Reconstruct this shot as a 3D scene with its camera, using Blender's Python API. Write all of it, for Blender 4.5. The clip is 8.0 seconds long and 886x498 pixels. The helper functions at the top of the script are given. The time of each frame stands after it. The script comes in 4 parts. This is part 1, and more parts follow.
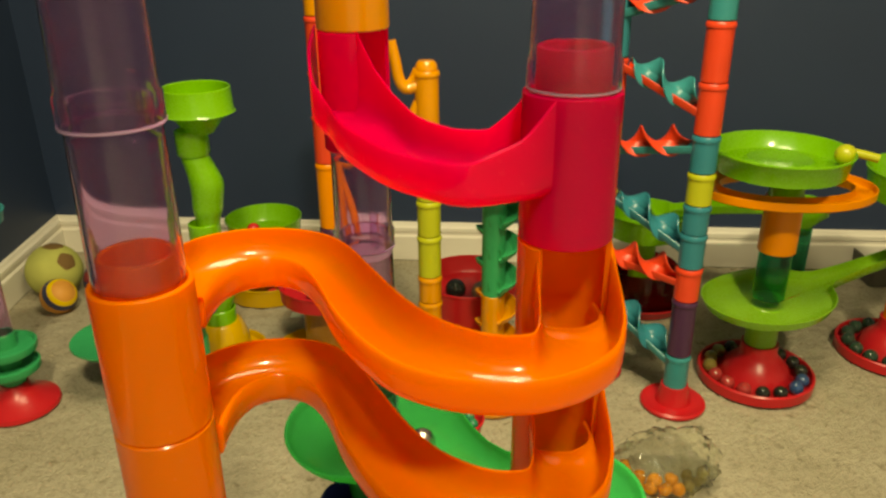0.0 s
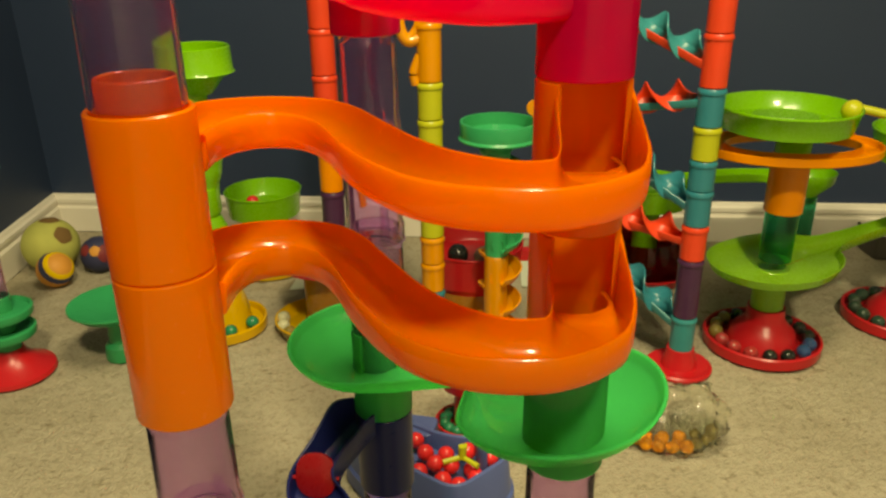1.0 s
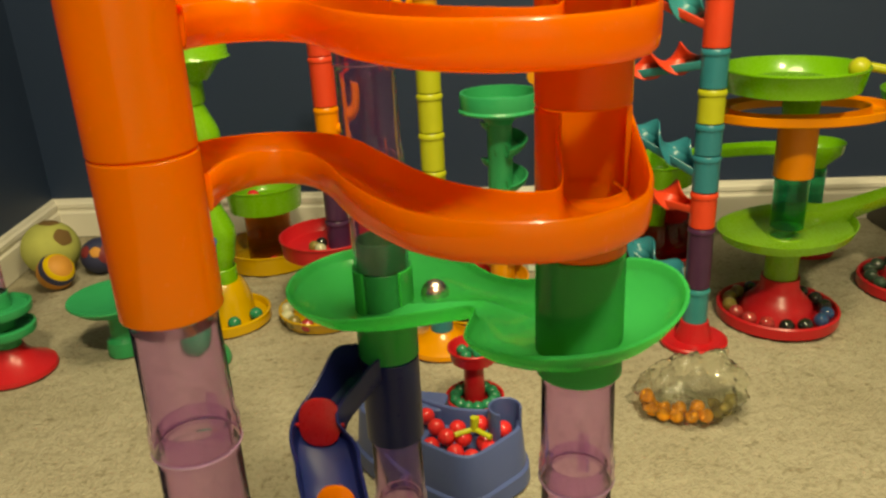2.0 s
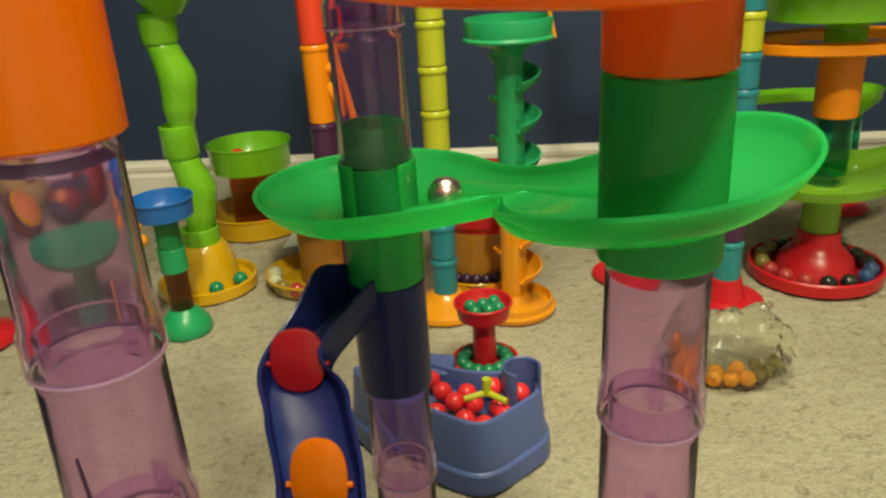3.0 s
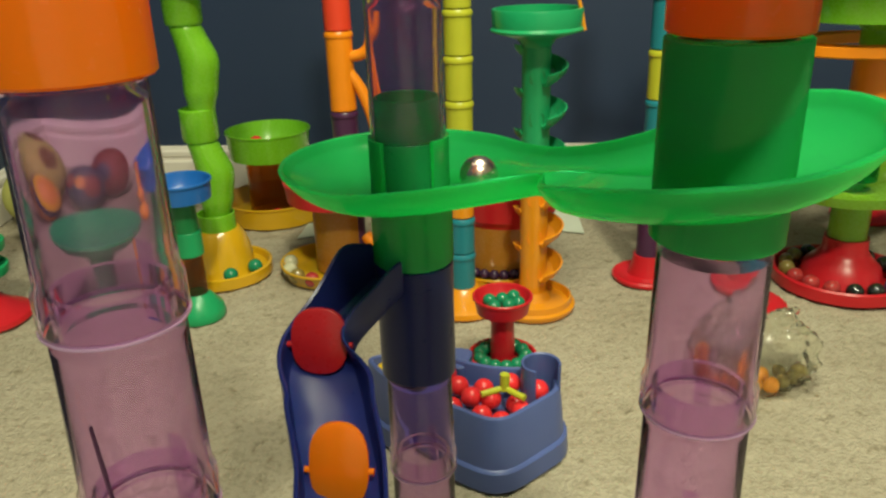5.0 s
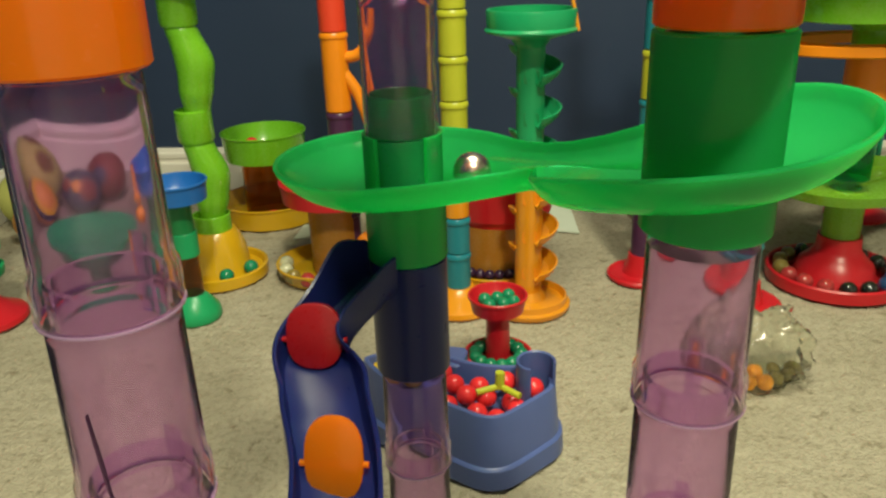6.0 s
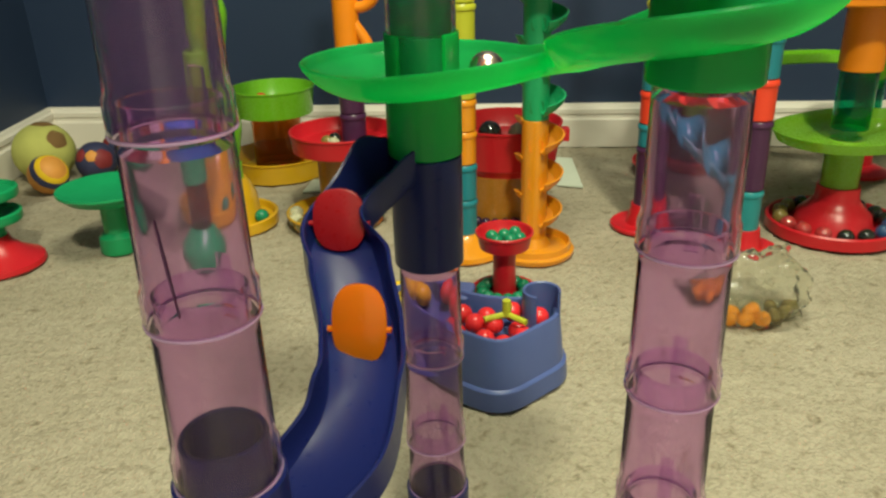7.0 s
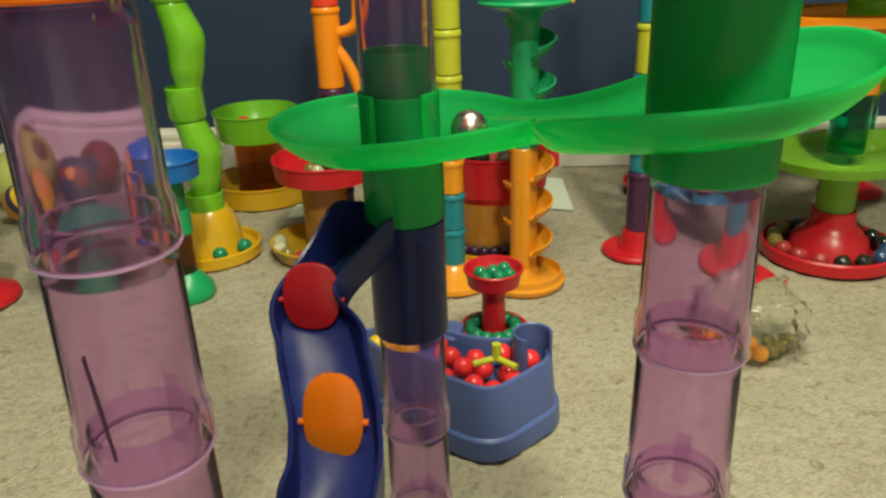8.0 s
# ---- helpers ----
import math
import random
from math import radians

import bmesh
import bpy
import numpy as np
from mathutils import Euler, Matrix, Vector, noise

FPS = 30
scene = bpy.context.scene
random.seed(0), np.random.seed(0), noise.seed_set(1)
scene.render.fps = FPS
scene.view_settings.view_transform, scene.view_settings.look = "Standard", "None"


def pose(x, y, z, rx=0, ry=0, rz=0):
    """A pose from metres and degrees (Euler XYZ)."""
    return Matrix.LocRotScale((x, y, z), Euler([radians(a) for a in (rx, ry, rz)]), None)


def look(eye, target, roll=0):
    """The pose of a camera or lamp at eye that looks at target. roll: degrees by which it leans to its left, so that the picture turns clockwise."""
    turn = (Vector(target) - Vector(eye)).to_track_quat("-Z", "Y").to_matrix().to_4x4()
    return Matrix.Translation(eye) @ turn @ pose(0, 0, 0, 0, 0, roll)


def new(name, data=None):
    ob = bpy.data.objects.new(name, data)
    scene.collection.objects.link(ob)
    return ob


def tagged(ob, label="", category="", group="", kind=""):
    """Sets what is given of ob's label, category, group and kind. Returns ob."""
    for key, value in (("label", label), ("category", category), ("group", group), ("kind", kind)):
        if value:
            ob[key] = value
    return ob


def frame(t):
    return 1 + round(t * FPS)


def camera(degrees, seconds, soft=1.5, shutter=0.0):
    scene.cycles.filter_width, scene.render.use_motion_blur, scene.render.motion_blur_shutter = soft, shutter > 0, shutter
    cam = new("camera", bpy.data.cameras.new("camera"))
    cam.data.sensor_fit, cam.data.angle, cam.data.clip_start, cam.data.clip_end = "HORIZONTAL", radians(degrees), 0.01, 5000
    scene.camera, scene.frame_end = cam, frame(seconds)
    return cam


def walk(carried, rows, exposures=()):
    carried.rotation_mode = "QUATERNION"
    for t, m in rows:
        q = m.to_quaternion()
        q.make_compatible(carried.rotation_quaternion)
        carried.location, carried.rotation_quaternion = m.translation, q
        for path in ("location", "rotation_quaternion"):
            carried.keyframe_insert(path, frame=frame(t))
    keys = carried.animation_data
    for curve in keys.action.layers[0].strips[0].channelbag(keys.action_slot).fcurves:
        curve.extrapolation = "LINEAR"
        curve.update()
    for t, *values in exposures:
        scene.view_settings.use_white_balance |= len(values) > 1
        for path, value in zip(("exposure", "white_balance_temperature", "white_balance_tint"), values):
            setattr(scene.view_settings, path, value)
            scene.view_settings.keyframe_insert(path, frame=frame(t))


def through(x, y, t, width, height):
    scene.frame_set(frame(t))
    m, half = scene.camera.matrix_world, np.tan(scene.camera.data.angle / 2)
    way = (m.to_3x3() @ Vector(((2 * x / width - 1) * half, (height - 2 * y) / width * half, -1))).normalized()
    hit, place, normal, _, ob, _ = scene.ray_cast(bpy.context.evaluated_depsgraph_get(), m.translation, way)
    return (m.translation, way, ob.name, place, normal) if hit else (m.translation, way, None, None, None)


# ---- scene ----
cam = camera(59.9, 8.0, 2.5, 0.3)
PATH = [
    (0, (0.025, 0.047, 0.47), (-0.02, 1.88, -0.328), -0.6),
    (0.5, (0.019, 0.048, 0.443), (-0.003, 1.892, -0.332), -0.1),
    (1, (0.02, 0.038, 0.422), (-0.019, 1.881, -0.355), -0.7),
    (2.3, (0.02, 0.039, 0.366), (-0.023, 1.901, -0.363), -3.5),
    (2.5, (0.015, 0.056, 0.354), (-0.02, 1.911, -0.391), -3.6),
    (3, (0.011, 0.097, 0.32), (-0.036, 1.948, -0.435), -3.5),
    (3.5, (0.011, 0.104, 0.314), (-0.052, 1.956, -0.439), -2.4),
    (4, (0.006, 0.105, 0.311), (-0.065, 1.956, -0.443), -1.6),
    (5.5, (0.004, 0.104, 0.31), (-0.073, 1.956, -0.441), -1.9),
    (6, (0.005, 0.102, 0.309), (-0.062, 1.956, -0.438), -1.9),
    (6.5, (0.003, 0.099, 0.304), (-0.058, 1.949, -0.454), -1.5),
    (7, (0.0, 0.074, 0.287), (-0.072, 1.909, -0.506), -1.7),
    (7.5, (0.001, 0.084, 0.3), (-0.057, 1.918, -0.497), -1.6),
    (8, (0.003, 0.101, 0.3), (-0.046, 1.941, -0.481), -2.1),
]
walk(cam, [(t, look(eye, target, roll)) for t, eye, target, roll in PATH],
     exposures=[(0.0, -0.30, 9000, 10), (1.2, -0.32, 9000, 10), (2.5, -0.22, 8000, 9), (3.4, -0.15, 6700, 8), (6.5, -0.15, 6600, 8), (7.0, -0.06, 6500, 8), (8.0, -0.15, 6500, 8)])

# ---- world and lamps ----
world = bpy.data.worlds.new("world")
scene.world = world
world.use_nodes = True
world.node_tree.nodes["Background"].inputs[0].default_value = (1.0, 0.88, 0.72, 1)
world.node_tree.nodes["Background"].inputs[1].default_value = 0.03


def hanging_lamp(x, y, z, size, watts, colour):
    data = bpy.data.lights.new("lamp_light", "AREA")
    data.shape, data.size, data.energy, data.color = "DISK", size, watts, colour
    ob = new("lamp_light", data)
    ob.location = (x, y, z)
    return ob


hanging_lamp(0.09, 0.39, 1.00, 0.34, 9.4, (0.96, 0.94, 0.69))
hanging_lamp(0.35, -0.98, 2.10, 0.24, 64, (0.96, 0.94, 0.69))

# ---- materials ----


def material(name):
    m = bpy.data.materials.new(name)
    m.use_nodes = True
    nt = m.node_tree
    return m, nt, nt.nodes["Principled BSDF"]


def plastic(name, colour, rough=0.32, vary=0.12, glow=0.0, gloss=0.5):
    """Moulded toy plastic: slight mottling, scuffs in the gloss, faint waviness."""
    m, nt, b = material(name)
    tc = nt.nodes.new("ShaderNodeTexCoord")
    big = nt.nodes.new("ShaderNodeTexNoise")
    big.inputs["Scale"].default_value, big.inputs["Detail"].default_value = 38, 4
    fine = nt.nodes.new("ShaderNodeTexNoise")
    fine.inputs["Scale"].default_value, fine.inputs["Detail"].default_value = 420, 3
    nt.links.new(tc.outputs["Object"], big.inputs["Vector"])
    nt.links.new(tc.outputs["Object"], fine.inputs["Vector"])
    ramp = nt.nodes.new("ShaderNodeMix")
    ramp.data_type = "RGBA"
    ramp.inputs["A"].default_value = (*[c * (1 - vary) for c in colour], 1)
    ramp.inputs["B"].default_value = (*[min(1, c * (1 + vary)) for c in colour], 1)
    nt.links.new(big.outputs["Fac"], ramp.inputs["Factor"])
    nt.links.new(ramp.outputs["Result"], b.inputs["Base Color"])
    mr = nt.nodes.new("ShaderNodeMapRange")
    mr.inputs["To Min"].default_value, mr.inputs["To Max"].default_value = rough - 0.09, rough + 0.12
    nt.links.new(fine.outputs["Fac"], mr.inputs["Value"])
    nt.links.new(mr.outputs["Result"], b.inputs["Roughness"])
    bump = nt.nodes.new("ShaderNodeBump")
    bump.inputs["Strength"].default_value, bump.inputs["Distance"].default_value = 0.12, 0.0004
    nt.links.new(big.outputs["Fac"], bump.inputs["Height"])
    nt.links.new(bump.outputs["Normal"], b.inputs["Normal"])
    b.inputs["IOR"].default_value = 1.46
    b.inputs["Specular IOR Level"].default_value = gloss
    if glow:  # thin walls let some light through
        b.inputs["Coat Weight"].default_value, b.inputs["Coat Roughness"].default_value = 1.0, 0.10
        thin = nt.nodes.new("ShaderNodeBsdfTranslucent")
        nt.links.new(ramp.outputs["Result"], thin.inputs["Color"])
        both = nt.nodes.new("ShaderNodeMixShader")
        both.inputs["Fac"].default_value = glow
        out = nt.nodes["Material Output"]
        nt.links.new(b.outputs["BSDF"], both.inputs[1])
        nt.links.new(thin.outputs["BSDF"], both.inputs[2])
        nt.links.new(both.outputs["Shader"], out.inputs["Surface"])
    return m


def clear(name, colour, rough=0.03, ior=1.07, through=0.985):
    """Tinted see-through plastic with faint scuffs."""
    m, nt, b = material(name)
    tc = nt.nodes.new("ShaderNodeTexCoord")
    n = nt.nodes.new("ShaderNodeTexNoise")
    n.inputs["Scale"].default_value, n.inputs["Detail"].default_value = 260, 5
    nt.links.new(tc.outputs["Object"], n.inputs["Vector"])
    mr = nt.nodes.new("ShaderNodeMapRange")
    mr.inputs["From Min"].default_value, mr.inputs["From Max"].default_value = 0.45, 0.8
    mr.inputs["To Min"].default_value, mr.inputs["To Max"].default_value = rough, rough + 0.12
    nt.links.new(n.outputs["Fac"], mr.inputs["Value"])
    nt.links.new(mr.outputs["Result"], b.inputs["Roughness"])
    b.inputs["Base Color"].default_value = (*colour, 1)
    b.inputs["Transmission Weight"].default_value = through
    b.inputs["IOR"].default_value = ior
    b.inputs["Coat Weight"].default_value, b.inputs["Coat Roughness"].default_value, b.inputs["Coat IOR"].default_value = 0.6, 0.05, 1.5
    return m


ORANGE = plastic("orange_plastic", (1.0, 0.295, 0.010), 0.22, 0.05, 0.56)
HOTPINK = plastic("raspberry_plastic", (0.93, 0.006, 0.17), 0.22, 0.06, 0.72)
CRIMSON = plastic("red_plastic", (0.50, 0.012, 0.02), 0.3)
TOMATO = plastic("tomato_red_plastic", (0.72, 0.055, 0.022), 0.34)
GREEN = plastic("emerald_plastic", (0.055, 0.77, 0.28), 0.20, 0.05, 0.76)
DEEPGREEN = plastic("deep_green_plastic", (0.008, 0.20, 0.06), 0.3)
SPRING = plastic("spring_green_plastic", (0.010, 0.30, 0.11), 0.3)
LIME = plastic("lime_green_plastic", (0.24, 0.64, 0.028), 0.26, 0.1, 0.35)
LEAF = plastic("leaf_green_plastic", (0.34, 0.68, 0.055), 0.26, 0.1, 0.45)
YELLOW = plastic("yellow_plastic", (0.72, 0.42, 0.012), 0.3, 0.1, 0.2)
ACID = plastic("acid_yellow_plastic", (0.44, 0.46, 0.03), 0.32)
AMBER = plastic("amber_orange_plastic", (0.80, 0.24, 0.008), 0.3)
GOLD = plastic("golden_orange_plastic", (0.82, 0.32, 0.012), 0.3, 0.1, 0.2)
TEAL = plastic("teal_plastic", (0.02, 0.23, 0.25), 0.3)
AQUA = plastic("blue_teal_plastic", (0.015, 0.19, 0.24), 0.3)
NAVY = plastic("navy_plastic", (0.010, 0.016, 0.105), 0.30, gloss=0.28)
SLATE = plastic("slate_blue_plastic", (0.075, 0.11, 0.30), 0.34)
BLUE = plastic("blue_plastic", (0.012, 0.12, 0.42), 0.3)
PLUM = plastic("plum_plastic", (0.06, 0.018, 0.06), 0.3)
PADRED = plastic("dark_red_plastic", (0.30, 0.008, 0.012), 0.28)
PINK = plastic("pink_plastic", (0.75, 0.12, 0.16), 0.35)
MAUVE = clear("mauve_clear_plastic", (0.85, 0.635, 0.885), 0.06, 1.06)
RIMGLINT = clear("rim_glint_plastic", (0.88, 0.62, 0.92), 0.06, 1.06, 0.66)
GREENCLEAR = clear("green_clear_plastic", (0.0, 0.50, 0.33))
AMBERDRUM = plastic("amber_drum_plastic", (0.55, 0.25, 0.035), 0.25, 0.15, 0.45)
AMBERCLEAR = clear("amber_clear_plastic", (0.72, 0.32, 0.06), 0.15)
BROWNCLEAR = clear("brown_clear_plastic", (0.50, 0.30, 0.14), 0.12)
REDCLEAR = clear("red_clear_plastic", (0.45, 0.02, 0.02), 0.15)
FILM = clear("plastic_film", (0.92, 0.94, 0.86), 0.05, 1.065)


def steel_material():
    m, nt, b = material("steel")
    b.inputs["Base Color"].default_value = (0.68, 0.58, 0.50, 1)
    b.inputs["Metallic"].default_value, b.inputs["Roughness"].default_value = 1.0, 0.27
    return m


def glass_marble(name, colour, metallic=0.0):
    m, nt, b = material(name)
    tc = nt.nodes.new("ShaderNodeTexCoord")
    n = nt.nodes.new("ShaderNodeTexNoise")
    n.inputs["Scale"].default_value, n.inputs["Detail"].default_value = 90, 2
    n.inputs["Distortion"].default_value = 2.5
    nt.links.new(tc.outputs["Object"], n.inputs["Vector"])
    mix = nt.nodes.new("ShaderNodeMix")
    mix.data_type = "RGBA"
    mix.inputs["A"].default_value = (*[c * 0.45 for c in colour], 1)
    mix.inputs["B"].default_value = (*[min(1, c * 1.6) for c in colour], 1)
    nt.links.new(n.outputs["Fac"], mix.inputs["Factor"])
    nt.links.new(mix.outputs["Result"], b.inputs["Base Color"])
    b.inputs["Roughness"].default_value, b.inputs["IOR"].default_value = 0.06, 1.5
    b.inputs["Coat Weight"].default_value = 0.5
    return m


STEEL = steel_material()
M_BLACK = glass_marble("black_glass", (0.012, 0.014, 0.012))
M_BLUE = glass_marble("blue_glass", (0.02, 0.06, 0.16))
M_OLIVE = glass_marble("olive_glass", (0.20, 0.15, 0.04))
M_RED = glass_marble("red_glass", (0.32, 0.03, 0.03))
M_DKGREEN = glass_marble("dark_green_glass", (0.02, 0.045, 0.03))
M_WHITE = glass_marble("pale_glass", (0.45, 0.45, 0.30))
B_RED = plastic("red_ball_plastic", (0.72, 0.03, 0.035), 0.22)
B_GREEN = plastic("green_ball_plastic", (0.008, 0.19, 0.09), 0.22)
B_YELLOW = plastic("yellow_ball_plastic", (0.75, 0.50, 0.02), 0.22)
B_ORANGE = plastic("orange_ball_plastic", (0.80, 0.30, 0.02), 0.24)
B_PURPLE = plastic("dark_purple_ball_plastic", (0.03, 0.012, 0.04), 0.25)


def wall_material():
    m, nt, b = material("navy_wall_paint")
    tc = nt.nodes.new("ShaderNodeTexCoord")
    big = nt.nodes.new("ShaderNodeTexNoise")
    big.inputs["Scale"].default_value, big.inputs["Detail"].default_value = 5, 5
    fine = nt.nodes.new("ShaderNodeTexNoise")
    fine.inputs["Scale"].default_value, fine.inputs["Detail"].default_value = 330, 3
    mix = nt.nodes.new("ShaderNodeMix")
    mix.data_type = "RGBA"
    mix.inputs["A"].default_value = (0.013, 0.027, 0.066, 1)
    mix.inputs["B"].default_value = (0.018, 0.037, 0.086, 1)
    bump = nt.nodes.new("ShaderNodeBump")
    bump.inputs["Strength"].default_value, bump.inputs["Distance"].default_value = 0.25, 0.0006
    for n in (big, fine):
        nt.links.new(tc.outputs["Object"], n.inputs["Vector"])
    nt.links.new(big.outputs["Fac"], mix.inputs["Factor"])
    nt.links.new(mix.outputs["Result"], b.inputs["Base Color"])
    nt.links.new(fine.outputs["Fac"], bump.inputs["Height"])
    nt.links.new(bump.outputs["Normal"], b.inputs["Normal"])
    b.inputs["Roughness"].default_value = 0.55
    return m


def trim_material():
    m, nt, b = material("white_trim_paint")
    tc = nt.nodes.new("ShaderNodeTexCoord")
    n = nt.nodes.new("ShaderNodeTexNoise")
    n.inputs["Scale"].default_value, n.inputs["Detail"].default_value = 14, 6
    mix = nt.nodes.new("ShaderNodeMix")
    mix.data_type = "RGBA"
    mix.inputs["A"].default_value, mix.inputs["B"].default_value = (0.62, 0.58, 0.50, 1), (0.78, 0.75, 0.68, 1)
    nt.links.new(tc.outputs["Object"], n.inputs["Vector"])
    nt.links.new(n.outputs["Fac"], mix.inputs["Factor"])
    nt.links.new(mix.outputs["Result"], b.inputs["Base Color"])
    b.inputs["Roughness"].default_value = 0.45
    return m


def carpet_material():
    m, nt, b = material("beige_carpet")
    tc = nt.nodes.new("ShaderNodeTexCoord")
    vor = nt.nodes.new("ShaderNodeTexVoronoi")
    vor.inputs["Scale"].default_value = 420
    fleck = nt.nodes.new("ShaderNodeTexNoise")
    fleck.inputs["Scale"].default_value, fleck.inputs["Detail"].default_value = 240, 5
    patch = nt.nodes.new("ShaderNodeTexNoise")
    patch.inputs["Scale"].default_value, patch.inputs["Detail"].default_value = 9, 5
    for n in (vor, fleck, patch):
        nt.links.new(tc.outputs["Object"], n.inputs["Vector"])
    c1 = nt.nodes.new("ShaderNodeValToRGB")
    c1.color_ramp.elements[0].position, c1.color_ramp.elements[0].color = 0.34, (0.318, 0.282, 0.210, 1)
    c1.color_ramp.elements[1].position, c1.color_ramp.elements[1].color = 0.52, (0.395, 0.355, 0.27, 1)
    nt.links.new(fleck.outputs["Fac"], c1.inputs["Fac"])
    c2 = nt.nodes.new("ShaderNodeValToRGB")
    c2.color_ramp.elements[0].position, c2.color_ramp.elements[0].color = 0.32, (0.86, 0.85, 0.82, 1)
    c2.color_ramp.elements[1].position, c2.color_ramp.elements[1].color = 0.62, (1, 1, 1, 1)
    nt.links.new(patch.outputs["Fac"], c2.inputs["Fac"])
    speck = nt.nodes.new("ShaderNodeTexNoise")
    speck.inputs["Scale"].default_value, speck.inputs["Detail"].default_value, speck.inputs["Distortion"].default_value = 95, 4, 0.4
    nt.links.new(tc.outputs["Object"], speck.inputs["Vector"])
    c3 = nt.nodes.new("ShaderNodeValToRGB")
    c3.color_ramp.elements[0].position, c3.color_ramp.elements[0].color = 0.60, (1, 1, 1, 1)
    c3.color_ramp.elements[1].position, c3.color_ramp.elements[1].color = 0.74, (0.58, 0.55, 0.49, 1)
    nt.links.new(speck.outputs["Fac"], c3.inputs["Fac"])
    # scattered specks darken the fleck colour
    specked = nt.nodes.new("ShaderNodeMix")
    specked.data_type, specked.blend_type = "RGBA", "MULTIPLY"
    specked.inputs["Factor"].default_value = 1.0
    nt.links.new(c1.outputs["Color"], specked.inputs["A"])
    nt.links.new(c3.outputs["Color"], specked.inputs["B"])
    mul = nt.nodes.new("ShaderNodeMix")
    mul.data_type, mul.blend_type = "RGBA", "MULTIPLY"
    mul.inputs["Factor"].default_value = 1.0
    nt.links.new(specked.outputs["Result"], mul.inputs["A"])
    nt.links.new(c2.outputs["Color"], mul.inputs["B"])
    nt.links.new(mul.outputs["Result"], b.inputs["Base Color"])
    bump = nt.nodes.new("ShaderNodeBump")
    bump.inputs["Strength"].default_value, bump.inputs["Distance"].default_value = 0.7, 0.0020
    nt.links.new(vor.outputs["Distance"], bump.inputs["Height"])
    nt.links.new(bump.outputs["Normal"], b.inputs["Normal"])
    b.inputs["Roughness"].default_value = 0.95
    b.inputs["Specular IOR Level"].default_value = 0.1
    return m


WALLPAINT, TRIM, CARPET = wall_material(), trim_material(), carpet_material()


def plain_paint(name, colour):
    m, nt, b = material(name)
    tc = nt.nodes.new("ShaderNodeTexCoord")
    n = nt.nodes.new("ShaderNodeTexNoise")
    n.inputs["Scale"].default_value = 60
    mix = nt.nodes.new("ShaderNodeMix")
    mix.data_type = "RGBA"
    mix.inputs["A"].default_value = (*[c * 0.92 for c in colour], 1)
    mix.inputs["B"].default_value = (*colour, 1)
    nt.links.new(tc.outputs["Object"], n.inputs["Vector"])
    nt.links.new(n.outputs["Fac"], mix.inputs["Factor"])
    nt.links.new(mix.outputs["Result"], b.inputs["Base Color"])
    b.inputs["Roughness"].default_value = 0.8
    return m


CEILPAINT = plain_paint("white_ceiling_paint", (0.78, 0.76, 0.72))
PAPER = plain_paint("pale_paper", (0.55, 0.60, 0.50))

# ---- shaping helpers ----


def part(name, bm, mat, parent=None, label="", sharp=38):
    bmesh.ops.recalc_face_normals(bm, faces=bm.faces)
    me = bpy.data.meshes.new(name)
    bm.to_mesh(me)
    bm.free()
    me.materials.append(mat)
    for p in me.polygons:
        p.use_smooth = True
    me.set_sharp_from_angle(angle=radians(sharp))
    ob = new(name, me)
    if parent is not None:
        ob.parent = parent
    if label:
        ob["label"] = label
    return ob


def thing(name, x, y, z, label, category, group="", rz=0.0):
    ob = new(name)
    ob.empty_display_size = 0.02
    ob.matrix_basis = pose(x, y, z, 0, 0, rz)
    return tagged(ob, label, category, group)


def grid_faces(bm, rings, close_u=True, close_v=False):
    """Quads between rings of vertices; close_u closes each ring, close_v joins the last ring to the first."""
    m = len(rings)
    for i in range(m if close_v else m - 1):
        a, b = rings[i], rings[(i + 1) % m]
        n = len(a)
        for j in range(n if close_u else n - 1):
            q = [a[j], a[(j + 1) % n], b[(j + 1) % n], b[j]]
            u = []
            for v in q:
                if v not in u:
                    u.append(v)
            if len(u) > 2 and bm.faces.get(u) is None:
                bm.faces.new(u)


def lathe(profile, n=40, x=0.0, y=0.0, z=0.0, bm=None, closed=False, a0=0.0, a1=360.0):
    """Turns a profile of (radius, height) round the z axis; closed joins its ends into a hollow ring; a0, a1 for a part turn."""
    bm = bm or bmesh.new()
    full = a1 - a0 >= 359.9
    rings = []
    k = n if full else n + 1
    for r, h in profile:
        if r < 1e-6:
            v = bm.verts.new((x, y, z + h))
            rings.append([v] * k)
        else:
            rings.append([bm.verts.new((x + r * math.cos(radians(a0 + (a1 - a0) * i / n)), y + r * math.sin(radians(a0 + (a1 - a0) * i / n)), z + h)) for i in range(k)])
    grid_faces(bm, rings, full, closed)
    if not full and closed:
        for e in (0, -1):
            bm.faces.new([r[e] for r in rings])
    return bm


def ring_tube(r, wall, z0, z1, n=40, e=0.0006, **kw):
    """A round tube with softened ends."""
    ri = r - wall
    return lathe([(r - e, z0), (r, z0 + e), (r, z1 - e), (r - e, z1), (ri + e, z1), (ri, z1 - e), (ri, z0 + e), (ri + e, z0)], n, closed=True, **kw)


def dish(r, h, wall=0.0018, floor=0.002, flare=0.9, n=44, lip=0.0012, rim=0.0, **kw):
    """A round tray with flared wall and a rolled lip."""
    rb = r * flare
    p = [(0, 0), (rb - 0.003, 0), (rb, 0.0012), (r - lip, h - 0.003), (r, h - 0.002), (r, h - 0.0005), (r - 0.0006, h), (r - wall, h - 0.0003), (r - wall - lip * 0.6, h - 0.0022), (rb - wall, floor + 0.002), (rb - wall - 0.002, floor), (0, floor)]
    return lathe(p, n, **kw)


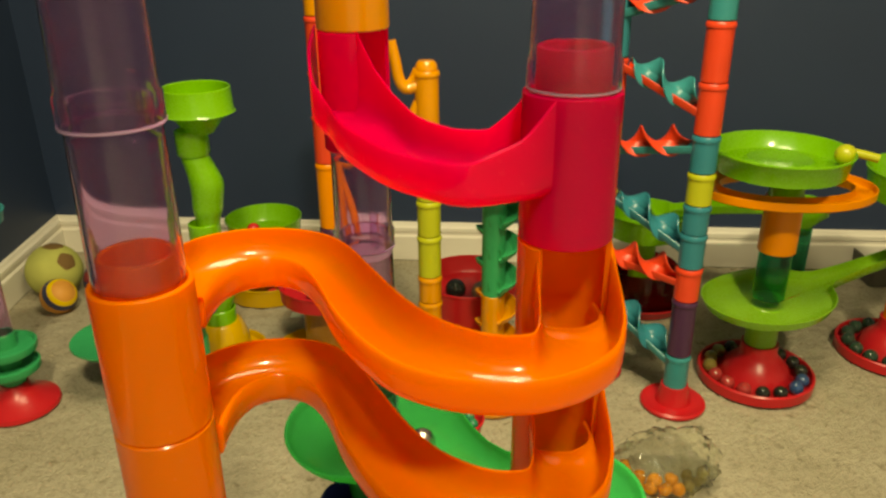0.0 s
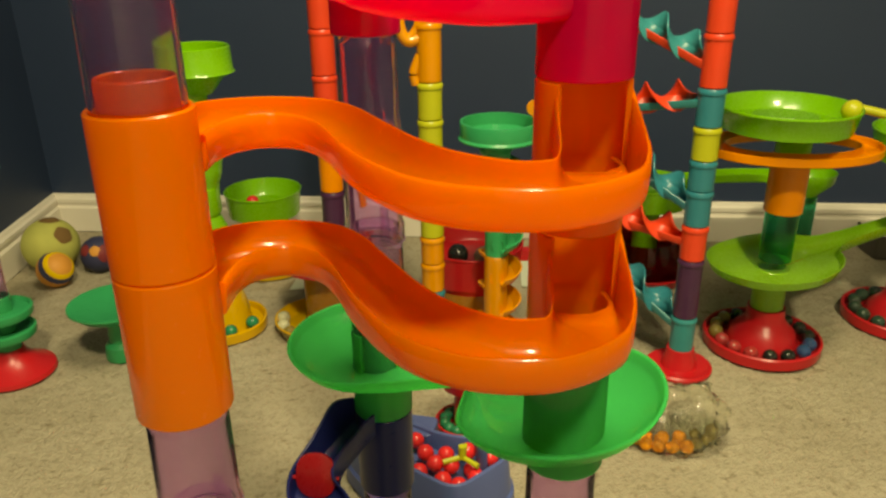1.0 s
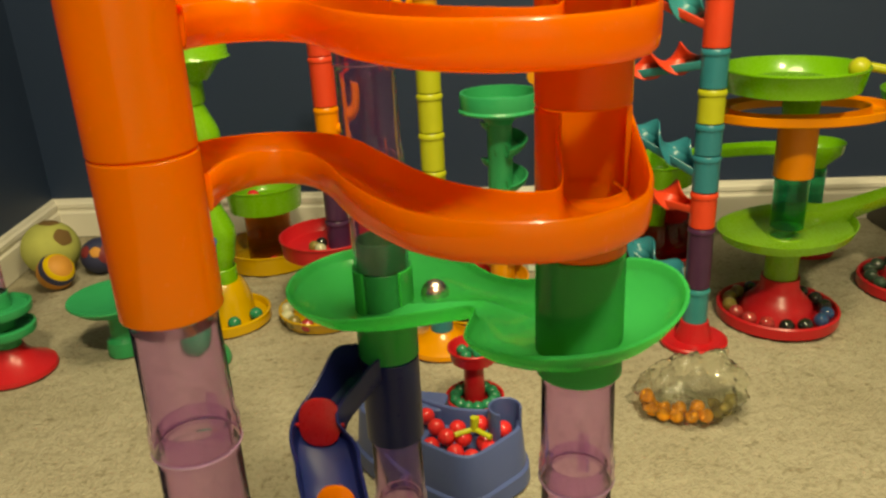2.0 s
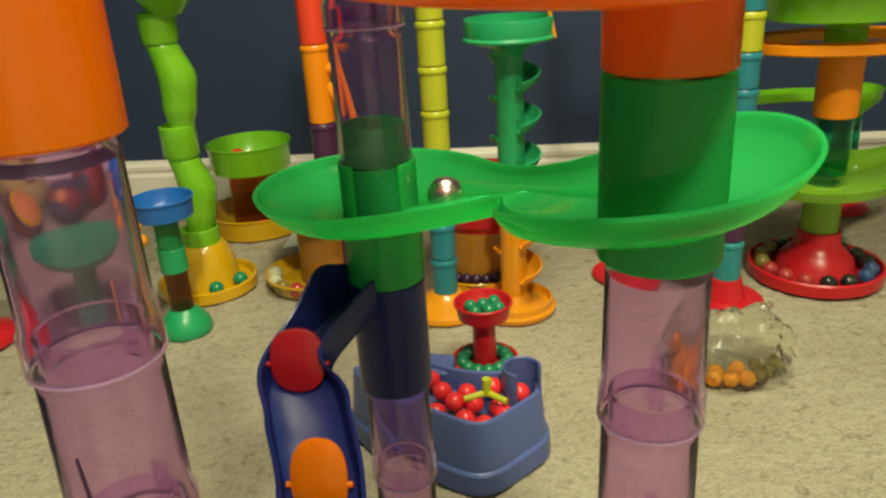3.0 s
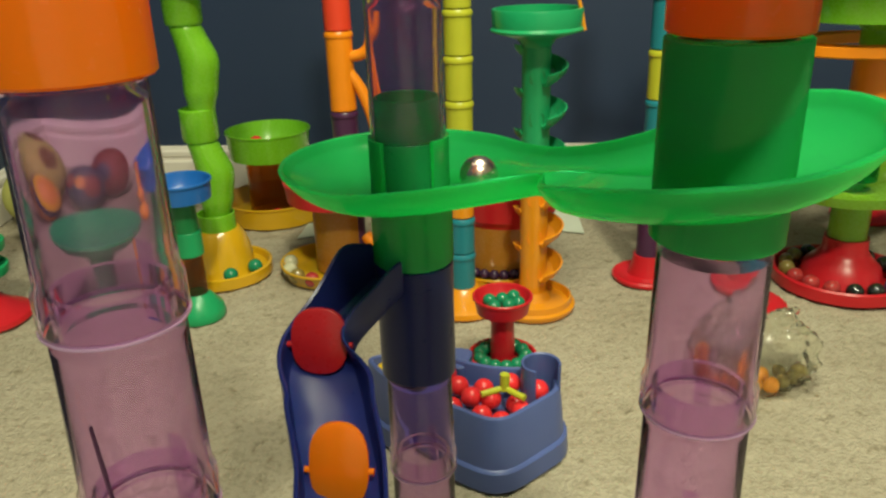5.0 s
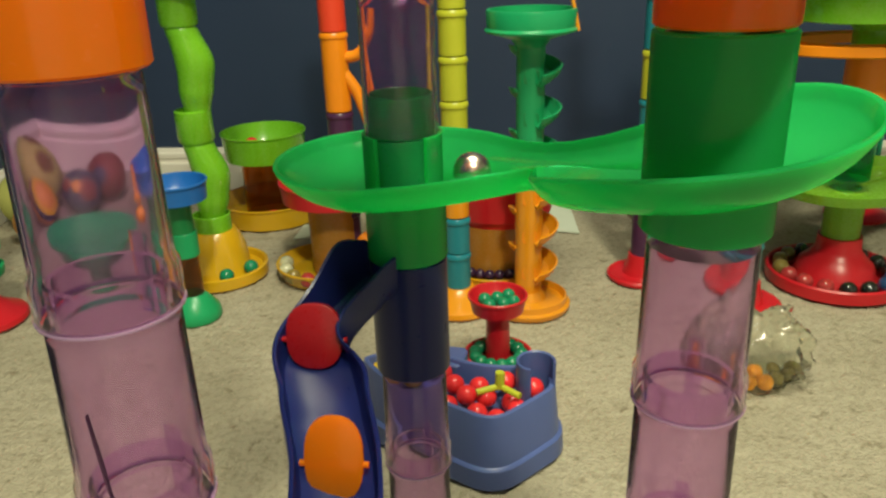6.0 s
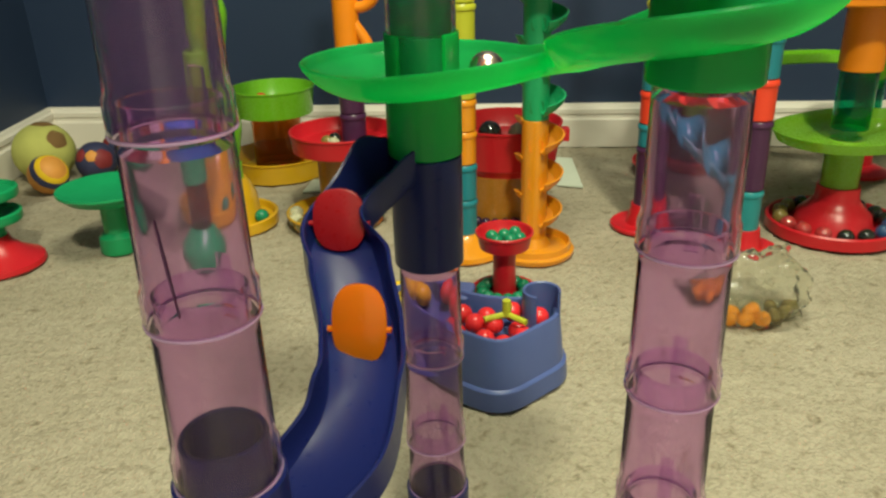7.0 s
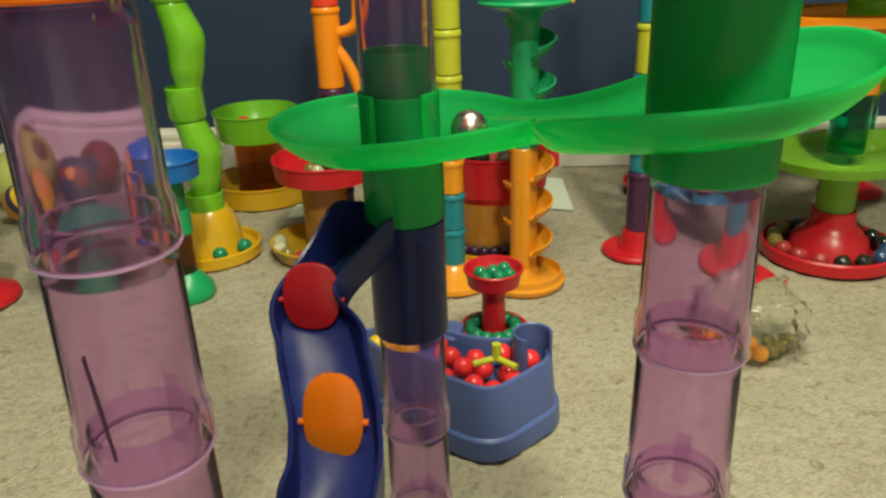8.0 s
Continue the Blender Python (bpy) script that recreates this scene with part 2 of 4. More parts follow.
def smooth_path(points, per=8):
    """Catmull-Rom curve through the points."""
    P = [Vector(p) for p in points]
    P = [2 * P[0] - P[1]] + P + [2 * P[-1] - P[-2]]
    out = []
    for i in range(1, len(P) - 2):
        for k in range(per):
            t = k / per
            out.append(0.5 * (2 * P[i] + (P[i + 1] - P[i - 1]) * t + (2 * P[i - 1] - 5 * P[i] + 4 * P[i + 1] - P[i + 2]) * t * t + (3 * P[i] - P[i - 1] - 3 * P[i + 1] + P[i + 2]) * t ** 3))
    out.append(P[-2])
    return out


def sweep(path, section, bm=None, caps=True):
    """Sweeps a closed section of (sideways, up) along a path; section may be a function of the place along it, 0 to 1."""
    bm = bm or bmesh.new()
    rings = []
    n = len(path)
    for i, p in enumerate(path):
        d = path[min(i + 1, n - 1)] - path[max(i - 1, 0)]
        side = Vector((d.y, -d.x, 0)).normalized()
        up = side.cross(d).normalized()
        if up.z < 0:
            up = -up
        sec = section(i / (n - 1)) if callable(section) else section
        rings.append([bm.verts.new(p + side * u + up * v) for u, v in sec])
    grid_faces(bm, rings, True)
    if caps:
        bm.faces.new(rings[0])
        bm.faces.new(rings[-1])
    return bm


def channel(w, h, t=0.0015, hl=None, hr=None, k=7):
    """Section of a round-bottomed gutter: half width w, depth h, wall t; hl, hr: wall heights by side."""
    hl, hr = hl or h, hr or h
    out, inn = [], []
    for i in range(k + 1):
        a = math.pi * i / k
        u, v = -math.cos(a), 1 - math.sin(a) ** 0.7
        out.append(((w + t) * u, min(h, 0.011) * v * 0.22))
        inn.append((w * u, t + min(h, 0.011) * v * 0.45))
    sec = [(-(w + t), hl - t * 0.4), *out, (w + t, hr - t * 0.4), (w + t * 0.5, hr), (w, hr - t * 0.4), *reversed(inn), (-w, hl - t * 0.4), (-(w + t * 0.5), hl)]
    return sec


def gutter(stations, t=0.0014, bm=None):
    """A smooth gutter lofted between two edges: stations of (back edge, front edge, floor height, back wall, front wall)."""
    bm = bm or bmesh.new()

    def inner(h):
        return [(0.0, h), (0.0001, min(h, 0.0085)), (0.0005, min(h, 0.0058)), (0.0015, min(h, 0.0034)), (0.0031, min(h, 0.0016)), (0.0051, min(h, 0.0005)), (0.0072, 0.0)]

    def outer(h):
        return [(-t, h - 0.0004), (-t, min(h - 0.0005, 0.0060)), (-t * 0.9, min(h - 0.0006, 0.0030)), (-t * 0.4, min(h - 0.0008, 0.0004)), (0.0010, -0.0008), (0.0036, -t), (0.0072, -t - 0.0001)]
    rings = []
    for b, f, z, hb, hf in stations:
        b, f = Vector((b[0], b[1], 0)), Vector((f[0], f[1], 0))
        d = (f - b)
        w = d.length
        d.normalize()
        lim = min(1.0, w / 0.0150)
        loop = [(b + d * o * (lim if o > 0 else 1), v) for o, v in outer(hb)] + [(f - d * o * (lim if o > 0 else 1), v) for o, v in reversed(outer(hf))]
        loop += [(f + d * t * 0.5, hf + 0.0002)] + [(f - d * o * lim, v) for o, v in inner(hf)] + [(b + d * o * lim, v) for o, v in reversed(inner(hb))] + [(b - d * t * 0.5, hb + 0.0002)]
        rings.append([bm.verts.new((p.x, p.y, z + v)) for p, v in loop])
    grid_faces(bm, rings)
    bm.faces.new(rings[0]), bm.faces.new(rings[-1])
    return bm


def spline_stations(rows, per=6):
    """Smooth stations from a few: rows of (bx, by, fx, fy, z, back wall, front wall)."""
    pts = [Vector(r[:3]) for r in rows], [Vector((r[3], r[4], r[5])) for r in rows]
    a, b = smooth_path(pts[0], per), smooth_path(pts[1], per)
    out = []
    for k, (p, q) in enumerate(zip(a, b)):
        i = min(k // per, len(rows) - 2)
        f = k / per - i
        out.append(((p.x, p.y), (p.z, q.x), q.y, rows[i][5] * (1 - f) + rows[i + 1][5] * f, rows[i][6] * (1 - f) + rows[i + 1][6] * f))
    return out


def pipe(path, r, n=14, bm=None, caps=True):
    return sweep(path, [(r * math.cos(2 * math.pi * i / n), r * math.sin(2 * math.pi * i / n)) for i in range(n)], bm, caps)


def ball_mesh(r, seg=22, rings=14, c=(0, 0, 0), bm=None):
    bm = bm or bmesh.new()
    bmesh.ops.create_uvsphere(bm, u_segments=seg, v_segments=rings, radius=r, matrix=Matrix.Translation(c))
    return bm


def ball(name, r, x, y, z, mat, label, category="ball", group=""):
    ob = part(name, ball_mesh(r), mat)
    ob.location = (x, y, z)
    ob.rotation_euler = (random.uniform(0, 6), random.uniform(0, 6), random.uniform(0, 6))
    return tagged(ob, label, category, group)


def prism(outline, levels, bm=None, cap_bottom=True, cap_top=True):
    """Stacks an outline at levels of (height, offset inwards towards its middle)."""
    bm = bm or bmesh.new()
    c = sum((Vector((*p, 0)) for p in outline), Vector()) / len(outline)
    rings = []
    n = len(outline)
    for z, off in levels:
        ring = []
        for i, p in enumerate(outline):
            a, b = Vector((*outline[i - 1], 0)), Vector((*outline[(i + 1) % n], 0))
            d = b - a
            inward = Vector((-d.y, d.x, 0)).normalized()
            if inward.dot(c - Vector((*p, 0))) < 0:
                inward = -inward
            q = Vector((*p, 0)) + inward * off
            ring.append(bm.verts.new((q.x, q.y, z)))
        rings.append(ring)
    grid_faces(bm, rings)
    if cap_bottom:
        bm.faces.new(rings[0])
    if cap_top:
        bm.faces.new(rings[-1])
    return bm


def rounded(points, r, k=6):
    """A polygon with its corners rounded."""
    out = []
    n = len(points)
    for i, p in enumerate(points):
        p, a, b = Vector((*p,)), Vector((*points[i - 1],)), Vector((*points[(i + 1) % n],))
        u, v = (a - p), (b - p)
        rr = min(r, u.length * 0.45, v.length * 0.45)
        s, e = p + u.normalized() * rr, p + v.normalized() * rr
        for j in range(k + 1):
            t = j / k
            q = s * (1 - t) ** 2 + p * 2 * t * (1 - t) + e * t * t
            out.append((q.x, q.y))
    return out


def box(x0, y0, z0, x1, y1, z1, bm=None):
    bm = bm or bmesh.new()
    bmesh.ops.create_cube(bm, size=1.0, matrix=Matrix.LocRotScale(((x0 + x1) / 2, (y0 + y1) / 2, (z0 + z1) / 2), None, (x1 - x0, y1 - y0, z1 - z0)))
    return bm


# ---- the room ----
CORNER = Vector((-0.590, 1.128, 0))
BACK_END = Vector((2.60, 0.950, 0))
LEFT_END = Vector((-0.36, -2.40, 0))


def slab_wall(name, a, b, h, thick, mat, label):
    """A wall from a to b whose inner face is on that line; the thickness lies to the left of the way from a to b."""
    d = (b - a).normalized()
    nrm = Vector((-d.y, d.x, 0))
    bm = bmesh.new()
    lo = [bm.verts.new(p) for p in (a, b, b + nrm * thick, a + nrm * thick)]
    hi = [bm.verts.new(v.co + Vector((0, 0, h))) for v in lo]
    grid_faces(bm, [lo, hi])
    bm.faces.new(lo), bm.faces.new(hi)
    return tagged(part(name, bm, mat), label, "wall", kind="structure")


def baseboard(name, a, b, label):
    d = (b - a).normalized()
    inw = Vector((d.y, -d.x, 0))
    sec = [(0.0, 0.0), (0.0105, 0.0), (0.0105, 0.036), (0.0098, 0.0375), (0.0072, 0.0385), (0.0072, 0.0425), (0.0090, 0.0445), (0.0090, 0.0500), (0.0060, 0.0525), (0.0045, 0.0560), (0.0, 0.0570)]
    bm = bmesh.new()
    rings = [[bm.verts.new(p + inw * (u + 0.0005) + Vector((0, 0, v))) for u, v in sec] for p in (a, b)]
    grid_faces(bm, rings)
    bm.faces.new(rings[0]), bm.faces.new(rings[1])
    return tagged(part(name, bm, TRIM, sharp=20), label, "baseboard", kind="structure")


slab_wall("wall_north", CORNER, BACK_END, 2.4, 0.10, WALLPAINT, "navy blue painted wall behind the toys")
slab_wall("wall_west", LEFT_END, CORNER, 2.4, 0.10, WALLPAINT, "navy blue painted side wall")
slab_wall("wall_east", BACK_END, Vector((2.6, -2.4, 0)), 2.4, 0.10, CEILPAINT, "plain off-white wall out of view")
slab_wall("wall_south", Vector((2.6, -2.4, 0)), LEFT_END, 2.4, 0.10, CEILPAINT, "plain off-white wall behind the camera")
baseboard("baseboard_north", CORNER, BACK_END, "white moulded baseboard along the navy wall")
baseboard("baseboard_west", LEFT_END, CORNER, "white moulded baseboard along the side wall")
tagged(part("ceiling", box(-0.8, -2.6, 2.4, 2.8, 1.4, 2.5), CEILPAINT), "plain white ceiling", "ceiling", kind="structure")


def carpet():
    """Looped pile: a fine uneven sheet in the middle of the room, flat beyond it."""
    bm = bmesh.new()
    nx, ny = 380, 330
    x0, x1, y0, y1 = -0.75, 0.95, 0.25, 1.18
    rows = []
    for j in range(ny + 1):
        row = []
        for i in range(nx + 1):
            x, y = x0 + (x1 - x0) * i / nx, y0 + (y1 - y0) * j / ny
            edge = min(1.0, min(i, j, nx - i, ny - j) / 6)
            h = noise.noise((x * 150, y * 150, 0)) * 0.0014 + noise.noise((x * 70, y * 70, 5)) * 0.0014 + noise.noise((x * 16, y * 16, 9)) * 0.0012
            row.append(bm.verts.new((x, y, min(0.0010, h * edge) - 0.0014)))
        rows.append(row)
    grid_faces(bm, rows, False)
    outer = [bm.verts.new((x, y, -0.0014)) for x, y in ((-1.0, -2.7), (2.9, -2.7), (2.9, 1.5), (-1.0, 1.5))]
    bot = rows[0]
    bm.faces.new([outer[0], outer[1], bot[-1], *reversed(bot[:-1])])
    bm.faces.new([outer[1], outer[2], rows[-1][-1], *[r[-1] for r in reversed(rows[:-1])]])
    bm.faces.new([outer[2], outer[3], rows[-1][0], *rows[-1][1:]])
    bm.faces.new([outer[3], outer[0], rows[0][0], *[r[0] for r in rows[1:]]])
    return tagged(part("floor", bm, CARPET, sharp=180), "beige short-pile carpet with darker flecks", "carpet", kind="structure")


carpet()

# ---- the tall marble run in front ----
LX, LY = -0.0610, 0.2295
RX, RY = 0.0562, 0.2600
CX, CY = -0.0165, 0.3535
RC, RS = 0.0124, 0.0140  # radius of the clear tubes, of the coloured sleeves
run = thing("marble_run", 0.0, 0.28, 0.0, "tall marble run of mauve clear tubes with orange and green ramps", "marble run")
BASE = Vector((0.0, 0.28, 0.0))


def lean(bm, first=0):
    """The front column leans a little as it rises."""
    bm.verts.ensure_lookup_table()
    for v in bm.verts[first:]:
        if (v.co.x - LX) ** 2 + (v.co.y - LY) ** 2 < 0.0165 ** 2:
            v.co.x -= 0.010 * (v.co.z - 0.26)
            v.co.y += 0.045 * (v.co.z - 0.28)


def run_part(name, bm, mat, parent=None, label="", sharp=38):
    """A part of the run, built in the room's own coordinates."""
    lean(bm)
    bmesh.ops.translate(bm, verts=bm.verts, vec=-BASE)
    return part(name, bm, mat, parent or run, label, sharp)


def run_sleeve(parent, mat, x, y, z0, z1, window=None, top=0.0, r=None):
    """A sleeve as a piece of its ramp or tray, with a spigot on top where one shows."""
    bm = sleeve(bmesh.new(), x, y, z0, z1, r or RS, window)
    if top:
        spigot(bm, x, y, z1, top)
    return run_part("sleeve", bm, mat, parent)


def clear_segment(x, y, z0, z1, skirt=True):
    """One clear tube: a skirt that slips over the spigot of the tube below, and its own spigot on top."""
    w = 0.0011
    s = 0.0007 if skirt else 0.0
    prof = [(RC + s - 0.0003, z0), (RC + s, z0 + 0.0004), (RC + s, z0 + 0.0075), (RC, z0 + 0.0088), (RC - 0.0004, z1 - 0.0006), (RC - 0.0008, z1),
            (RC - 0.0018, z1), (RC - 0.0018, z1 + 0.0068), (RC - 0.0030, z1 + 0.0068), (RC - 0.0031, z1 - 0.0015), (RC - w, z1 - 0.0035), (RC - w, z0 + 0.0088), (RC + s - w, z0 + 0.0072), (RC + s - w, z0)]
    tube = run_part("clear_tube", lathe(prof, 48, x, y, closed=True), MAUVE, label="mauve clear plastic tube")
    tab = bmesh.new()
    arc = [radians(52 + 26 * k / 5) for k in range(6)]
    ri = RC - 0.0034
    rows = [[tab.verts.new((x + r * math.cos(a), y + r * math.sin(a), h)) for a in arc] for r, h in ((ri, z1 - 0.0040), (ri, z1 + 0.0115), (ri - 0.0008, z1 + 0.0120), (ri - 0.0008, z1 - 0.0040))]
    grid_faces(tab, rows, False, True)
    for e in (0, -1):
        tab.faces.new([r[e] for r in rows])
    run_part("tab", tab, MAUVE, tube)
    if skirt:
        # Paler ring round the skirt's foot: the edge's glint put into the colour.
        ro = RC + s
        run_part("rim", lathe([(ro - 0.0008, z0 - 0.0001), (ro + 0.0001, z0), (ro + 0.0002, z0 + 0.0003), (ro + 0.0001, z0 + 0.0006), (ro - 0.0008, z0 + 0.0007)], 56, x, y, closed=True), RIMGLINT, tube, "lilac rim made paler for the glint on it")


def sleeve(bm, x, y, z0, z1, r=RS, window=None):
    """A coloured sleeve; window: (start height, from angle, to angle) of a cut-out that reaches its top."""
    w, e = 0.0016, 0.0005
    if window is None:
        ring_tube(r, w, z0, z1, 48, e, x=x, y=y, bm=bm)
        return bm
    zw, a0, a1 = window
    ring_tube(r, w, z0, zw, 48, e, x=x, y=y, bm=bm)
    ri = r - w
    lathe([(r, zw - 0.001), (r, z1 - e), (r - e, z1), (ri + e, z1), (ri, z1 - e), (ri, zw - 0.001)], 40, x, y, bm=bm, closed=True, a0=a1, a1=a0 + 360)
    return bm


def spigot(bm, x, y, z, h=0.008):
    ring_tube(RS - 0.0036, 0.0014, z - 0.002, z + h, 40, 0.0004, x=x, y=y, bm=bm)


# clear columns, from the floor up
for k in range(4):
    clear_segment(RX, RY, 0.2490 - 0.0430 * (k + 1), 0.2490 - 0.0430 * k - 0.0002)
for z0, z1 in ((0.4250, 0.4680), (0.4680, 0.5110)):
    clear_segment(RX, RY, z0 + 0.001, z1)
for z0, z1 in ((0.1632, 0.2058), (0.2058, 0.2480), (0.2480, 0.2903)):
    clear_segment(LX, LY, z0, z1 - 0.0002)
for z0, z1 in ((0.3800, 0.4225), (0.4225, 0.4655), (0.4655, 0.5085)):
    clear_segment(LX, LY, z0, z1 - 0.0002, z0 > 0.39)
for z0, z1 in ((0.2500, 0.2940), (0.2940, 0.3385), (0.3385, 0.3825)):
    clear_segment(CX, CY, z0, z1 - 0.0002, z0 > 0.26)
for k in range(2):
    clear_segment(CX, CY, 0.1610 - 0.0430 * (k + 1), 0.1610 - 0.0430 * k - 0.0002)
clear_segment(CX, CY, 0.0500, 0.0748)

# a slit down one clear tube of the front column
bm = bmesh.new()
rows = []
for k in range(7):
    f = k / 6
    a = radians(-101 + 9 * f)
    w = 0.00026 * (1 - 0.6 * abs(2 * f - 1))
    rows.append([bm.verts.new((LX + r * math.cos(a + u / r), LY + r * math.sin(a + u / r), 0.2330 - 0.0215 * f)) for r, u in ((RC + 0.0002, -w), (RC + 0.0002, w), (RC - 0.0006, w), (RC - 0.0006, -w))])
grid_faces(bm, rows)
bm.faces.new(rows[0]), bm.faces.new(rows[-1])
run_part("slit", bm, PLUM, label="dark slit in the clear tube")

# two flat wave ramps from the front column to the right column
WAVE = [(-0.0735, 0.2400, -0.0500, 0.2400), (-0.0735, 0.2560, -0.0505, 0.2520), (-0.0715, 0.2720, -0.0495, 0.2610), (-0.0650, 0.2860, -0.0460, 0.2690), (-0.0540, 0.2945, -0.0395, 0.2735), (-0.0390, 0.2975, -0.0325, 0.2735), (-0.0240, 0.2940, -0.0255, 0.2690),
        (-0.0130, 0.2835, -0.0190, 0.2590), (-0.0030, 0.2660, -0.0110, 0.2410), (0.0080, 0.2470, -0.0020, 0.2260), (0.0180, 0.2350, 0.0080, 0.2145), (0.0290, 0.2280, 0.0190, 0.2085), (0.0370, 0.2262, 0.0310, 0.2062)]
BOWL = [(0.0445, 0.2270, 0.0440, 0.2067, 0.0110, 0.0105), (0.0470, 0.2330, 0.0550, 0.2115, 0.0125, 0.0106), (0.0476, 0.2420, 0.0640, 0.2195, 0.0165, 0.0108), (0.0478, 0.2489, 0.0675, 0.2260, 0.0225, 0.0110),
        (0.0489, 0.2483, 0.0682, 0.2285, 0.0012, 0.0112), (0.0597, 0.2475, 0.0700, 0.2350, 0.0010, 0.0118), (0.0662, 0.2515, 0.0708, 0.2440, 0.0010, 0.0140), (0.0682, 0.2565, 0.0705, 0.2530, 0.0010, 0.0180), (0.0677, 0.2645, 0.0700, 0.2645, 0.0010, 0.0225)]


def wave_ramp(zl, zr):
    """A ramp with a sleeve at either end: zl, zr are the feet of the sleeves."""
    hi, lo = zl + 0.0245, zr + 0.0190
    n = len(WAVE)
    rows = [(*r, hi + (lo - hi) * k / (n - 1), 0.0108, 0.0106) for k, r in enumerate(WAVE)] + [(a, b, c, d, lo, hb, hf) for a, b, c, d, hb, hf in BOWL]
    ramp = run_part("wave_ramp", gutter(spline_stations(rows)), ORANGE, label="glossy orange wave-shaped ramp with a sleeve at each end", sharp=50)
    run_sleeve(ramp, ORANGE, LX, LY, zl + 0.0004, zl + 0.0445, top=0.008)
    run_sleeve(ramp, ORANGE, RX, RY, zr + 0.0004, zr + 0.0450, window=(zr + 0.0195, -127, -8))


wave_ramp(0.3350, 0.3366)
wave_ramp(0.2905, 0.2914)

# red ramp from the right column to the rear column
RED = [(-0.0300, 0.3530, -0.0318, 0.3560, 0.0012, 0.0330), (-0.0255, 0.3440, -0.0312, 0.3400, 0.0012, 0.0250), (-0.0190, 0.3405, -0.0275, 0.3230, 0.0012, 0.0175), (-0.0145, 0.3405, -0.0215, 0.3085, 0.0012, 0.0140),
       (-0.0135, 0.3395, -0.0195, 0.3035, 0.0330, 0.0135), (-0.0065, 0.3310, -0.0135, 0.2860, 0.0200, 0.0125), (0.0010, 0.3170, -0.0065, 0.2715, 0.0140, 0.0125), (0.0110, 0.2900, 0.0040, 0.2545, 0.0125, 0.0125),
       (0.0225, 0.2740, 0.0150, 0.2440, 0.0125, 0.0125), (0.0330, 0.2670, 0.0270, 0.2375, 0.0140, 0.0130), (0.0420, 0.2700, 0.0410, 0.2420, 0.0210, 0.0180), (0.0470, 0.2720, 0.0500, 0.2480, 0.0300, 0.0270)]
red_ramp = run_part("red_ramp", gutter(spline_stations([(a, b, c, d, 0.3995, hb - 0.0015 * (hb > 0.01), hf - 0.0015) for a, b, c, d, hb, hf in RED])), HOTPINK, label="raspberry red curved ramp with a sleeve at each end", sharp=50)
run_sleeve(red_ramp, HOTPINK, RX, RY, 0.3820, 0.4255, top=0.0120)
# Opaque liner, added so the sleeve is not lit through from inside.
run_part("shade_liner", ring_tube(RS - 0.0018, 0.0012, 0.3835, 0.4245, 40, 0.0003, x=RX, y=RY), PADRED, red_ramp, "dark red liner added to block light in the sleeve")
run_sleeve(red_ramp, HOTPINK, CX, CY, 0.3827, 0.4297, window=(0.3930, -78, 20))
bm = bmesh.new()
sleeve(bm, CX, CY, 0.4300, 0.4740, RS + 0.0002)
run_part("amber_sleeve", bm, GOLD, label="amber sleeve above the red ramp")

